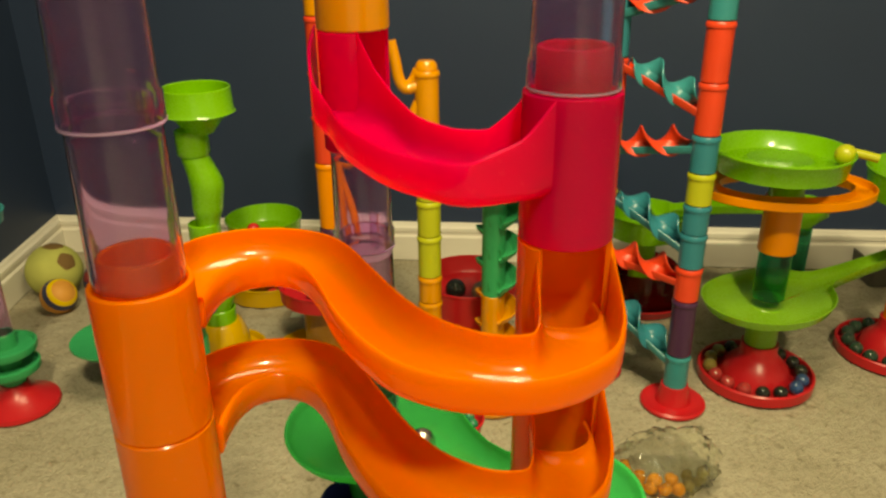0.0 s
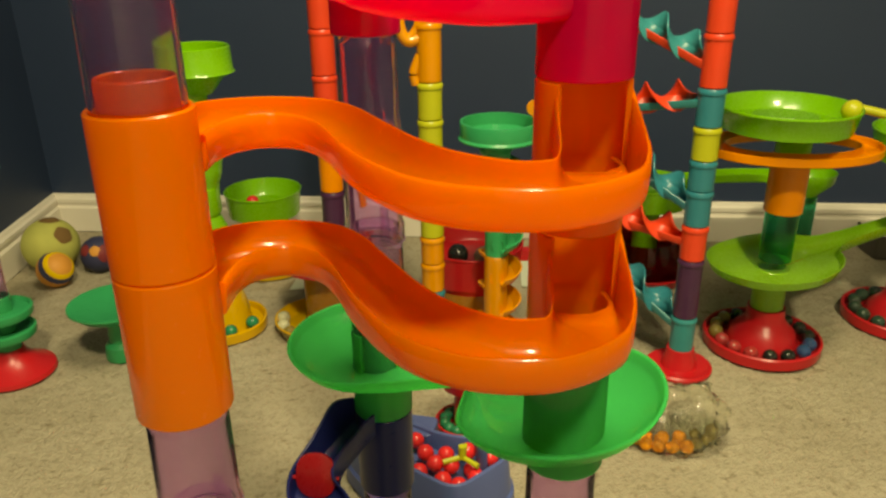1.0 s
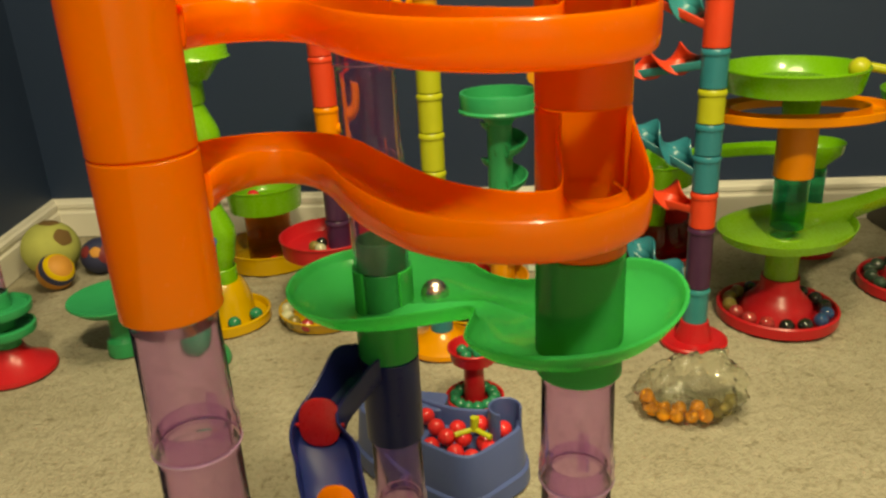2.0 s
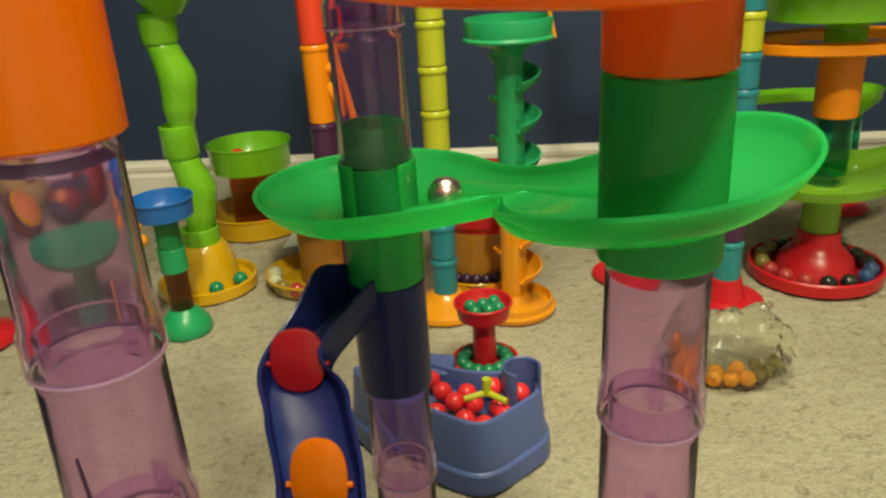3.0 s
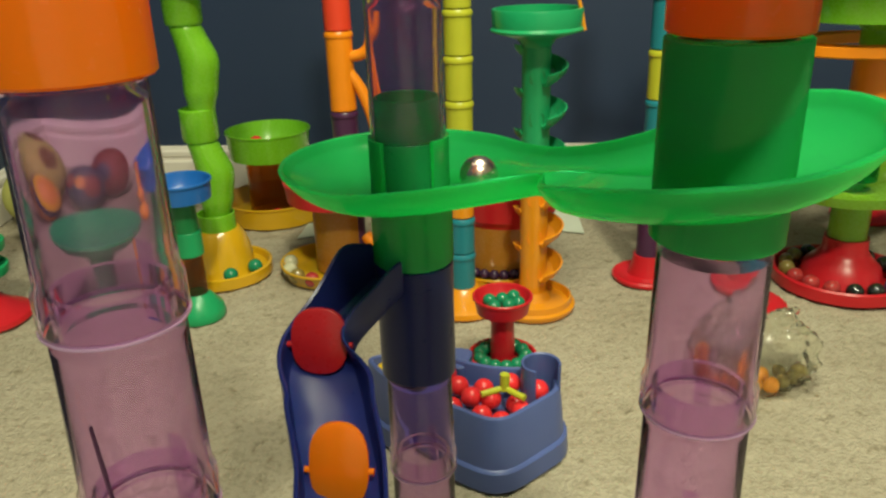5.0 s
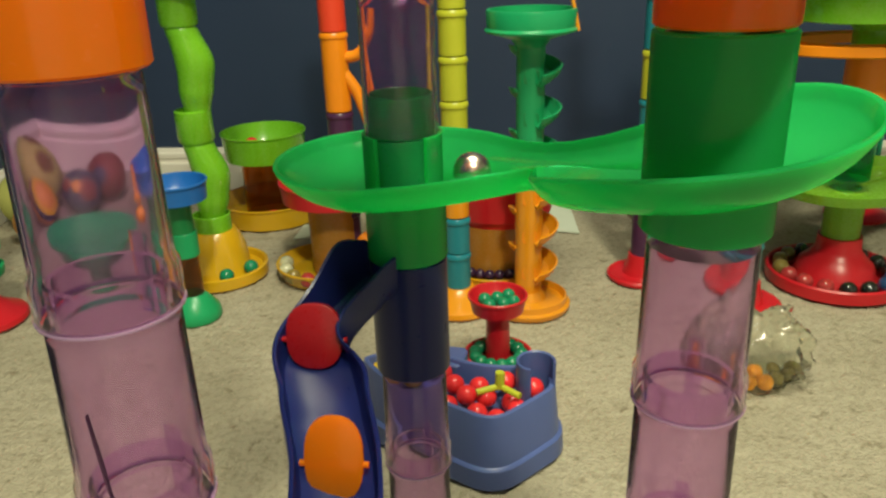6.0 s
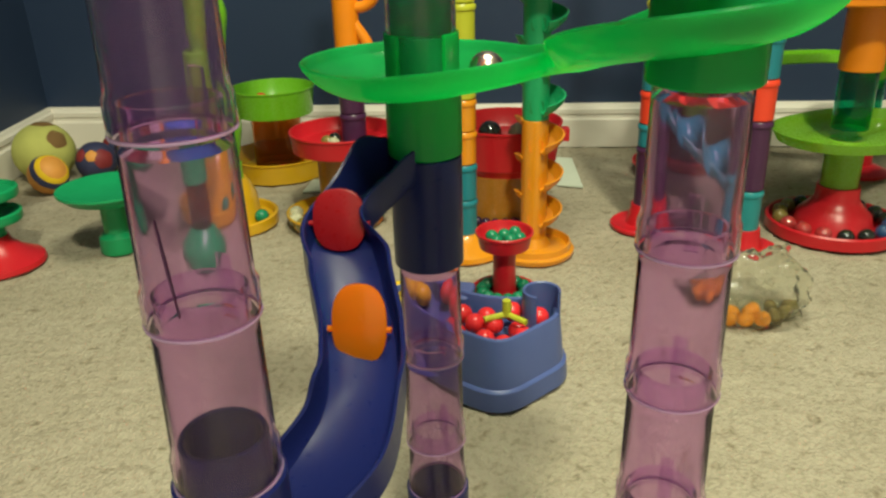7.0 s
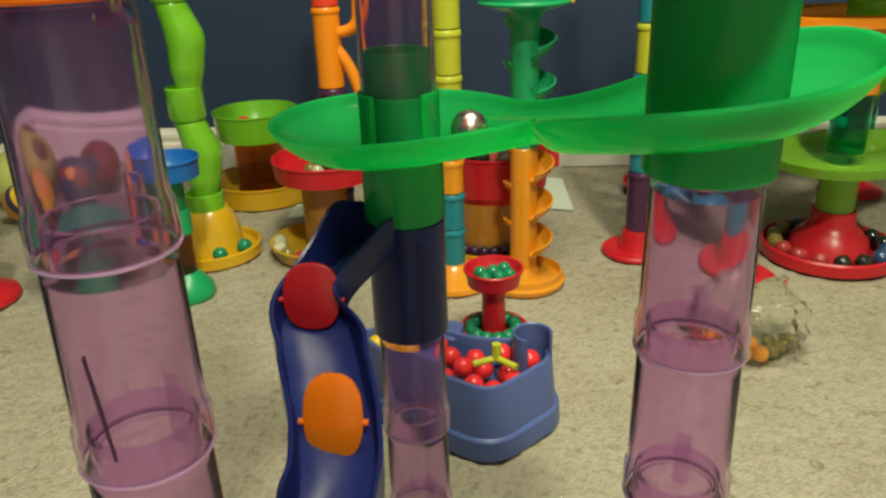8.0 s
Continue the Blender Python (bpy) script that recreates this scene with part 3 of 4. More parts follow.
# green double-basin tray round the rear and right columns
def basin_tray():
    bm = bmesh.new()
    A, B = Vector((-0.0170, 0.3605)), Vector((0.0556, 0.2700))
    RA, RB = 0.0450, 0.0374
    L = (B - A).length
    ax = (B - A) / L
    a_ax = math.atan2(ax.y, ax.x)
    high = lambda x, y, turn: 0.2725 + 0.10 * (x - B.x) + 0.08 * (y - B.y) - 0.0185 * math.exp(-(turn / 69) ** 2)
    out = []  # rim: x, y, height, share of the way from the rear basin to the other
    for k in range(41):  # round the rear basin, from the far side of the neck to the near side
        a = a_ax + radians(72 + (308 - 72) * k / 40)
        out.append((A.x + RA * math.cos(a), A.y + RA * math.sin(a), 0.2400, 0.0))
    out += [(0.0140, 0.3190, 0.2425, 0.25), (0.0210, 0.3225, 0.2452, 0.40), (0.0262, 0.3210, 0.2465, 0.50), (0.0262, 0.3115, 0.2488, 0.60), (0.0225, 0.3000, 0.2530, 0.74)]
    for k in range(45):  # round the other basin, from the near side to the far side
        turn = 38 + (324 - 38) * k / 44
        a = a_ax + radians(180 + turn)
        x, y = B.x + RB * math.cos(a), B.y + RB * math.sin(a)
        out.append((x, y, high(x, y, min(turn, 360 - turn)), 1.0))
    out += [(0.0440, 0.3140, 0.2555, 0.80), (0.0375, 0.3300, 0.2500, 0.62), (0.0285, 0.3430, 0.2455, 0.42)]
    out = [Vector(p) for p in out]
    n = len(out)
    for _ in range(4):
        out = [(out[i - 1] + 2 * out[i] + out[(i + 1) % n]) / 4 for i in range(n)]
    for _ in range(8):
        share = [(out[i - 1].w + 2 * out[i].w + out[(i + 1) % n].w) / 4 for i in range(n)]
        for p, g in zip(out, share):
            p.w = g
    rings = []
    bowl = [(k, -(1 - k ** 5) - 0.03) for k in (0.0, 0.3, 0.5, 0.62, 0.72, 0.80, 0.86, 0.905, 0.94)]
    under = [(k, -1.16 * (1 - k ** 6) - 0.07) for k in (0.0, 0.4, 0.62, 0.75, 0.84, 0.90, 0.95, 0.98)]
    for s, dz in under + [(1.0, -0.04), (0.992, 0.015), (0.972, 0.02), (0.960, -0.03)] + bowl[::-1]:
        ring = []
        for p in out:
            g = p.w
            mid = A + (B - A) * g
            bend = max(0.0, 1 - abs(g - 0.52) / 0.35)
            mid += Vector((-ax.y, ax.x)) * 0.0105 * bend
            mz = 0.2400 + 0.0300 * g
            deep = 0.0100 - 0.0015 * bend
            q = mid + (Vector((p.x, p.y)) - mid) * (s if s else 0.02)
            ring.append(bm.verts.new((q.x, q.y, mz + (p.z - mz) * s + dz * deep)))
        rings.append(ring)
    grid_faces(bm, rings)
    tray = run_part("basin_tray", bm, GREEN, label="emerald green double-basin tray with two collars", sharp=50)
    run_sleeve(tray, GREEN, CX, CY, 0.2058, 0.2300)
    # slotted collar in the rear basin, open to the camera
    bm = lathe([(RS - 0.0006, 0.2240), (RS - 0.0006, 0.2500), (RS - 0.0022, 0.2500), (RS - 0.0022, 0.2240)], 40, CX, CY, closed=True, a0=-50, a1=232)
    ring_tube(RC - 0.0016, 0.0011, 0.2490, 0.2630, 40, 0.0004, x=CX, y=CY, bm=bm)
    run_part("slotted_collar", bm, GREEN, tray)
    run_sleeve(tray, GREEN, RX, RY, 0.2492, 0.2912)
    # Added opaque liners: they block light inside the sleeves and darken the collar slot.
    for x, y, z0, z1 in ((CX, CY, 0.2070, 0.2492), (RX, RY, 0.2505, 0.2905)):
        run_part("shade_liner", ring_tube(RS - 0.0024, 0.0012, z0, z1, 40, 0.0003, x=x, y=y), DEEPGREEN, tray, "deep green liner added to block light in the sleeve")


basin_tray()

# navy chute with two tilting paddles, from the rear column down to the front column
CHUTE = [(-0.0215, 0.3500, 0.1985), (-0.0310, 0.3400, 0.1930), (-0.0440, 0.3210, 0.1830), (-0.0405, 0.3030, 0.1715), (-0.0350, 0.2850, 0.1605), (-0.0335, 0.2685, 0.1495), (-0.0375, 0.2520, 0.1410), (-0.0460, 0.2395, 0.1355), (-0.0550, 0.2330, 0.1340)]
path = smooth_path(CHUTE, 10)


def chute_section(s):
    hood = math.exp(-((s - 0.10) / 0.08) ** 2)
    ear = math.exp(-((s - 0.36) / 0.045) ** 2) + math.exp(-((s - 0.60) / 0.045) ** 2)
    narrow = 1 / (1 + math.exp((s - 0.24) / 0.02))
    wide = 0.0036 / (1 + math.exp((0.70 - s) / 0.03))
    return channel(0.0122 - 0.0010 * s - 0.0050 * narrow + wide, 0.014, 0.0014, 0.0135 + 0.0050 * ear, 0.0135 + 0.0085 * hood + 0.0050 * ear)


chute = run_part("paddle_chute", sweep(path, chute_section), NAVY, label="navy blue chute with a collar at each end")
run_sleeve(chute, NAVY, CX, CY, 0.1612, 0.2055, r=0.0137)
run_sleeve(chute, NAVY, LX, LY, 0.1200, 0.1630)
run_part("inner_ring", ring_tube(RC - 0.0016, 0.0014, 0.1590, 0.1745, 40, 0.0004, x=LX, y=LY), NAVY, chute)


def paddle(x, y, z, w, h, mat, label):
    """A rounded flap on a short axle."""
    bm = bmesh.new()
    pts = [(w / 2 * math.copysign(abs(math.cos(a)) ** 0.8, math.cos(a)), h / 2 * math.copysign(abs(math.sin(a)) ** 0.8, math.sin(a))) for a in (2 * math.pi * k / 28 for k in range(28))]
    rings = [[bm.verts.new((u * f, d, v * f)) for u, v in pts] for d, f in ((-0.0012, 0.93), (-0.0008, 1.0), (0.0008, 1.0), (0.0012, 0.93))]
    grid_faces(bm, rings)
    bm.faces.new(rings[0]), bm.faces.new(rings[-1])
    bmesh.ops.create_cone(bm, cap_ends=True, segments=12, radius1=0.0010, radius2=0.0010, depth=w + 0.0030, matrix=pose(0, 0, -h * 0.06, 0, 90, 0))
    bmesh.ops.transform(bm, verts=bm.verts, matrix=pose(x, y, z, -12, 0, -4))
    run_part("paddle", bm, mat, chute, label)


paddle(-0.0447, 0.3180, 0.1930, 0.0182, 0.0215, PADRED, "dark red tilting paddle")
paddle(-0.0352, 0.2850, 0.1705, 0.0174, 0.0262, ORANGE, "orange tilting paddle")
for x, y in ((LX, LY), (RX, RY), (CX, CY)):
    foot = bmesh.new()
    z = 0.050 if x == CX else (0.077 if x == RX else 0.120)
    lathe([(0, 0), (0.030, 0), (0.031, 0.002), (0.030, 0.004), (0.018, 0.010), (RS, 0.016), (RS, z), (RS - 0.0016, z), (RS - 0.0016, 0.016), (0, 0.016)], 40, x, y, bm=foot)
    run_part("foot", foot, NAVY, label="round navy foot under a column")

ball("steel_ball", 0.0064, 0.0066, 0.3500, 0.2370, STEEL, "shiny steel marble resting in the green tray", "marble")

# ---- toys behind ----


def tube_stack(parent, pieces, r=0.0118, n=32):
    """Coloured tubes on one another: (foot, top, material, label); each has a bead at its top and a step at its foot."""
    for z0, z1, mat, label in pieces:
        p = [(r - 0.0008, z0 + 0.0002), (r, z0 + 0.0012), (r, z1 - 0.006), (r + 0.0009, z1 - 0.0052), (r + 0.0011, z1 - 0.0035), (r + 0.0007, z1 - 0.0018), (r - 0.0002, z1 - 0.0004), (r - 0.0016, z1 - 0.0004), (r - 0.0016, z0 + 0.0002)]
        part("tube", lathe(p, n, closed=True), mat, parent, label)


def foot_disc(parent, r, h, mat, label, n=40):
    part("foot", lathe([(0, 0), (r - 0.001, 0), (r, 0.001), (r, 0.0035), (r - 0.002, 0.005), (r - 0.004, 0.0038), (r * 0.55, 0.0045), (0.0150, h * 0.6), (0.0135, h), (0.0105, h), (0.0105, h * 0.5), (0, h * 0.5)], n), mat, parent, label)


def marble_base(parent, r, mat, label):
    """A round tray with a gutter round a stepped dome."""
    part("base_tray", lathe([(0, 0), (r - 0.003, 0), (r, 0.002), (r + 0.0005, 0.0125), (r - 0.0008, 0.014), (r - 0.0025, 0.0135), (r - 0.004, 0.004), (r - 0.021, 0.0035), (r * 0.58, 0.010), (r * 0.55, 0.018), (r * 0.42, 0.026), (0.022, 0.030), (0.0195, 0.034), (0.019, 0.046), (0.0172, 0.046), (0, 0.044)], 56), mat, parent, label)


# -- two-column tower with twisting ramps --
twx, twy = 0.2460, 0.7240
tower = thing("spiral_ramp_tower", twx, twy, 0, "tall marble tower of red, teal and plum tubes with twisting ramps", "marble tower")
foot_disc(tower, 0.0330, 0.024, CRIMSON, "round red foot")
STACK = [(0.022, 0.060, TEAL, "teal tube"), (0.060, 0.122, PLUM, "plum tube"), (0.122, 0.157, TOMATO, "tomato red tube"), (0.157, 0.192, AQUA, "blue teal tube"), (0.192, 0.221, AQUA, "blue teal tube"), (0.221, 0.252, ACID, "acid yellow tube"), (0.252, 0.287, AQUA, "blue teal tube"), (0.287, 0.334, TOMATO, "tomato red tube"), (0.334, 0.386, TOMATO, "tomato red tube"), (0.386, 0.430, TEAL, "teal tube"), (0.430, 0.470, TOMATO, "tomato red tube")]
tube_stack(tower, STACK)
qx, qy = 0.1720 - twx, 0.7900 - twy


def offset_parts(parent, made, dx, dy):
    for o in made:
        o.location = (dx, dy, 0)


def column(parent, pieces, dx, dy, r=0.0118):
    before = set(parent.children)
    tube_stack(parent, pieces, r)
    offset_parts(parent, set(parent.children) - before, dx, dy)


before = set(tower.children)
foot_disc(tower, 0.0330, 0.024, CRIMSON, "round red foot")
offset_parts(tower, set(tower.children) - before, qx, qy)
column(tower, [(0.022, 0.082, PLUM, "plum tube"), (0.082, 0.104, AQUA, "blue teal tube"), (0.104, 0.135, TOMATO, "tomato red tube"), (0.135, 0.172, AQUA, "blue teal tube"), (0.172, 0.215, ACID, "acid yellow tube"), (0.215, 0.262, AQUA, "blue teal tube"), (0.262, 0.345, TOMATO, "tomato red tube"), (0.345, 0.46, AQUA, "blue teal tube")], qx, qy)


def twist_ramp(parent, zl, zr, bar, screw, turns=1.1):
    """A gutter between the columns with a screw-shaped ribbon over it."""
    a, b = Vector((qx, qy, zl)), Vector((0, 0, zr))
    d = (b - a)
    p0, p1 = a + d * 0.10, a + d * 0.92
    bm = sweep([p0 + (p1 - p0) * k / 6 for k in range(7)], channel(0.0062, 0.008, 0.0013))
    rail = part("gutter", bm, bar, parent, "narrow sloping gutter")
    side = Vector((d.y, -d.x, 0)).normalized()
    up = side.cross(d).normalized()
    if up.z < 0:
        up = -up
    bm = bmesh.new()
    lo, n = [], 56
    ax = d.normalized()
    for k in range(n + 1):
        f = k / n
        c = a + d * (0.14 + 0.72 * f) + up * 0.0120
        th = 2 * math.pi * turns * f + 0.7
        v = up * math.cos(th) + side * math.sin(th)
        rr = 0.0150 * min(1.0, 0.35 + 3 * f, 0.35 + 3 * (1 - f))
        lo.append([bm.verts.new(c + v * s * rr + ax * t) for s, t in ((-1, -0.0008), (-0.5, -0.0018), (0, -0.0024), (0.5, -0.0018), (1, -0.0008), (1, 0.0008), (0.5, 0.0018), (0, 0.0024), (-0.5, 0.0018), (-1, 0.0008))])
    grid_faces(bm, lo)
    bm.faces.new(lo[0]), bm.faces.new(lo[-1])
    part("screw_ribbon", bm, screw, rail, "twisted screw-shaped ribbon")


for zl, zr, bar, screw in ((0.378, 0.410, TEAL, TOMATO), (0.338, 0.298, TOMATO, TEAL), (0.250, 0.270, TEAL, TOMATO), (0.208, 0.166, AQUA, AQUA), (0.140, 0.134, TOMATO, TOMATO), (0.092, 0.040, TEAL, AQUA)):
    twist_ramp(tower, zl, zr, bar, screw)

# -- dish tower with a leaf tray on a round marble base --
mx, my = 0.3470, 0.7720
dt = thing("dish_tower", mx, my, 0, "toy tower of lime dishes on a red marble tray", "marble tower")
marble_base(dt, 0.0600, CRIMSON, "round red marble tray")
part("collar", ring_tube(0.0165, 0.0015, 0.044, 0.090), LEAF, dt, "leaf green collar")
part("clear_tube", ring_tube(0.0162, 0.0015, 0.100, 0.1530), GREENCLEAR, dt, "green clear tube")
part("sleeve", ring_tube(0.0185, 0.0016, 0.1530, 0.2120), AMBER, dt, "amber orange sleeve")


def leaf_tray(parent, r, z, tail, mat):
    """A shallow leaf-shaped tray whose tip runs out into a long gutter."""
    bm = bmesh.new()
    out = []
    tx, ty, tz = tail
    ta = math.atan2(ty, tx)
    for k in range(60):
        a = ta + radians(11 + 338 * k / 59)
        e = 1.0 + 0.10 * math.cos(2 * (a - ta))
        out.append(Vector((r * e * math.cos(a), r * e * math.sin(a), 0)))
    tip = Vector((tx, ty, 0))
    nrm = Vector((-math.sin(ta), math.cos(ta), 0)) * 0.0078
    for f in (0.12, 0.35, 0.6, 0.8, 1.0):
        out.append(Vector((math.cos(ta), math.sin(ta), 0)) * r * 0.95 * (1 - f) + tip * f - nrm * (1.25 - 0.25 * f))
    for f in (1.0, 0.8, 0.6, 0.35, 0.12):
        out.append(Vector((math.cos(ta), math.sin(ta), 0)) * r * 0.95 * (1 - f) + tip * f + nrm * (1.25 - 0.25 * f))
    n = len(out)
    for _ in range(2):
        out = [(out[i - 1] + 2 * out[i] + out[(i + 1) % n]) / 4 for i in range(n)]
    u = Vector((math.cos(ta), math.sin(ta), 0))
    rings = []
    for s, dz in ((0.03, -0.014), (0.6, -0.014), (0.92, -0.010), (0.985, -0.002), (1.0, 0.0), (0.975, 0.0), (0.955, -0.003), (0.88, -0.0095), (0.6, -0.012), (0.03, -0.012)):
        ring = []
        for p in out:
            along = max(0.0, p.dot(u))
            g = min(1.0, along / tip.length)
            spine = u * along * 0.98
            q = spine + (p - spine) * s
            ring.append(bm.verts.new((q.x, q.y, z + dz + tz * g)))
        rings.append(ring)
    grid_faces(bm, rings)
    part("leaf_tray", bm, mat, parent, "lime leaf-shaped tray with a long gutter", 50)


leaf_tray(dt, 0.0660, 0.1010, (0.300, 0.150, 0.022), LEAF)
bm = dish(0.0660, 0.0230, 0.002, 0.006, 0.92, z=0.2380)
top_dish = part("dish", bm, LIME, dt, "lime green dish")
top_dish.location = (-0.012, 0.0, 0)
part("dish_hub", lathe([(0.034, 0.2435), (0.034, 0.2470), (0.030, 0.2500), (0.012, 0.2475), (0, 0.2470)], 36), LIME, top_dish, "raised lime hub")
part("neck", lathe([(0.0165, 0.2120), (0.0170, 0.2290), (0.026, 0.2384), (0.0165, 0.2384), (0.0150, 0.2120)], 32, closed=True), LIME, dt, "lime neck")
loop = [(0.076 * math.cos(a) + 0.004, 0.050 * math.sin(a) + 0.012, 0.2100) for a in (2 * math.pi * k / 48 for k in range(49))]
part("loop_ramp", sweep([Vector(p) for p in loop], channel(0.0090, 0.010, 0.0015)), AMBER, dt, "amber orange oval loop ramp")
bm = ball_mesh(0.0100, c=(0.044, -0.012, 0.2570))
part("knob", bm, ACID, dt, "pale yellow see-through knob")
bm = pipe([Vector(p) for p in ((0.050, -0.004, 0.2580), (0.062, -0.008, 0.2560), (0.076, -0.012, 0.2530))], 0.0042)
part("lever", bm, ACID, dt, "yellow lever")
order = [M_BLACK, M_BLACK, M_RED, M_RED, M_RED, M_OLIVE, M_OLIVE, M_OLIVE, M_BLACK, M_BLACK, M_BLACK, M_BLACK, M_BLACK, M_BLACK, M_BLUE, M_BLUE]
for k, m in enumerate(order):
    a = radians(-78 - 22.2 * k)
    ball("marble", 0.0075, mx + 0.0475 * math.cos(a), my + 0.0475 * math.sin(a), 0.0040 + 0.0075, m, {M_BLACK: "black glass marble in the red tray", M_RED: "dark red glass marble in the red tray", M_OLIVE: "olive swirled glass marble in the red tray", M_BLUE: "dark blue glass marble in the red tray"}[m], "marble", "marbles in the red tray")

# -- second dish tower at the side --
ox, oy = 0.5220, 0.8250
d2 = thing("dish_tower", ox, oy, 0, "toy tower with lime dish over red tray of dark marbles", "marble tower")
marble_base(d2, 0.0600, CRIMSON, "round red marble tray")
part("column", ring_tube(0.0165, 0.0015, 0.044, 0.190), AMBER, d2, "amber orange column")
part("dish", dish(0.0660, 0.0330, 0.002, 0.004, 0.90, z=0.188), LIME, d2, "lime green dish")
for k in range(15):
    a = radians(24 * k)
    ball("marble", 0.0080, ox + 0.0470 * math.cos(a), oy + 0.0470 * math.sin(a), 0.0120, M_DKGREEN, "dark green glass marble in the red tray", "marble", "dark marbles in the red tray")

# -- low lime dish run at the wall --
nx_, ny_ = 0.2600, 0.9600
nr = thing("lime_dish_run", nx_, ny_, 0, "low lime dish run with gutter and funnel over a red drum", "marble run")
part("drum", lathe([(0, 0), (0.056, 0), (0.057, 0.003), (0.050, 0.040), (0.046, 0.052), (0.044, 0.052), (0.048, 0.038), (0.053, 0.004), (0, 0.004)], 44), REDCLEAR, nr, "dark red see-through drum")
part("base_tray", dish(0.066, 0.014, z=0.0), CRIMSON, nr, "red round tray")
part("column", ring_tube(0.016, 0.0015, 0.010, 0.096), LIME, nr, "lime column")
part("dish", dish(0.0500, 0.0300, 0.002, 0.004, 0.93, z=0.095), LIME, nr, "lime green dish")
part("divider", box(0.006, -0.04, 0.099, 0.008, 0.04, 0.125), LIME, nr, "lime divider")
g = [(0.03, 0.0, 0.118), (0.08, -0.008, 0.126), (0.13, -0.012, 0.128), (0.165, -0.012, 0.126)]
part("gutter", sweep(smooth_path(g, 6), channel(0.011, 0.012, 0.0016)), LIME, nr, "lime gutter")
part("funnel", lathe([(0.012, 0.100), (0.014, 0.112), (0.030, 0.128), (0.032, 0.140), (0.030, 0.140), (0.028, 0.129), (0.012, 0.113), (0.0105, 0.100)], 40, 0.190, -0.012, closed=True), LIME, nr, "lime funnel")
part("clear_tube", ring_tube(0.0145, 0.0015, 0.030, 0.110, x=0.190, y=-0.012), GREENCLEAR, nr, "dark green clear tube")
part("foot", lathe([(0, 0), (0.034, 0), (0.034, 0.004), (0.016, 0.012), (0.0155, 0.034), (0, 0.034)], 40, 0.190, -0.012), CRIMSON, nr, "red foot")

# -- green and golden spiral tower --
ix, iy = 0.0575, 0.7300
sp = thing("spiral_tower", ix, iy, 0, "toy spiral marble tower, emerald above and golden orange below", "marble tower")


def helix_tray(parent, openings, mat, label, r0=0.0105, r1=0.0250):
    """One gutter for each opening: from a tip at the side, round the back and down to the opening in front."""
    for foot in openings:
        bm = bmesh.new()
        rows = []
        for k in range(31):
            f = k / 30
            a = radians(200 - 272 * f)
            z = foot + 0.0250 * (1 - f) - 0.001
            wob = r1 * (0.86 + 0.14 * math.cos(a + 0.3)) * min(1.0, 0.72 + 2 * f)
            lip = 1.0 - 0.35 * max(0.0, 1 - 6 * f)
            rows.append([bm.verts.new((r * math.cos(a), r * math.sin(a), z + h * lip)) for r, h in ((r0, 0), (wob - 0.006, -0.0006), (wob - 0.001, 0.004), (wob + 0.0008, 0.009), (wob - 0.0008, 0.0092), (wob - 0.0024, 0.0050), (wob - 0.0072, 0.0012), (r0, 0.0016))])
        grid_faces(bm, rows)
        bm.faces.new(rows[0]), bm.faces.new(rows[-1])
        part("spiral_gutter", bm, mat, parent, label)


def windowed_column(parent, r, z0, z1, openings, mat, label, dark):
    post = part("column", ring_tube(r, 0.0014, z0, z1), mat, parent, label)
    # Solid raised panels, no holes: their darker colour stands for shade inside the openings.
    for z in openings:
        bm = bmesh.new()
        pts = rounded([(-0.0062, 0), (0.0062, 0), (0.0062, 0.0105), (-0.0062, 0.0105)], 0.002, 3)
        rings = [[bm.verts.new((u, -math.sqrt(max(0, (r + d) ** 2 - u * u)), z + v)) for u, v in pts] for d in (-0.0010, 0.0004)]
        grid_faces(bm, rings)
        bm.faces.new(rings[0]), bm.faces.new(rings[1])
        part("opening", bm, dark, post, "darker panel for the shade inside a square opening")


part("base", lathe([(0, 0), (0.036, 0), (0.0375, 0.002), (0.0375, 0.005), (0.0345, 0.0065), (0.034, 0.012), (0.0325, 0.0125), (0.031, 0.0065), (0.016, 0.009), (0.0125, 0.016), (0, 0.016)], 48), GOLD, sp, "golden orange base with a raised rim")
GOLDEN_OPENINGS, GREEN_OPENINGS = (0.030, 0.064, 0.098), (0.132, 0.166, 0.200)
windowed_column(sp, 0.0118, 0.012, 0.125, GOLDEN_OPENINGS, GOLD, "golden column", AMBER)
windowed_column(sp, 0.0116, 0.125, 0.236, GREEN_OPENINGS, SPRING, "emerald column", DEEPGREEN)
helix_tray(sp, GOLDEN_OPENINGS, GOLD, "golden spiral gutter")
helix_tray(sp, GREEN_OPENINGS, SPRING, "emerald spiral gutter")
part("dish", lathe([(0.0116, 0.228), (0.016, 0.2340), (0.033, 0.2390), (0.0365, 0.2400), (0.0370, 0.2415), (0.0350, 0.2435), (0.0358, 0.2555), (0.0352, 0.2570), (0.0330, 0.2570), (0.0325, 0.2460), (0.012, 0.2420), (0.0100, 0.2300)], 48, closed=True), SPRING, sp, "emerald dish")
bm = lathe([(0, -0.0012), (0.0068, -0.0012), (0.0072, 0), (0.0068, 0.0012), (0, 0.0012)], 24)
bmesh.ops.transform(bm, verts=bm.verts, matrix=pose(0.031, -0.006, 0.2700, 90, 0, 20))
pipe([Vector(p) for p in ((0.031, -0.006, 0.263), (0.033, -0.007, 0.256), (0.036, -0.009, 0.240))], 0.0016, 8, bm)
part("key_figure", bm, GOLD, sp, "small tan key-shaped figure on the rim")

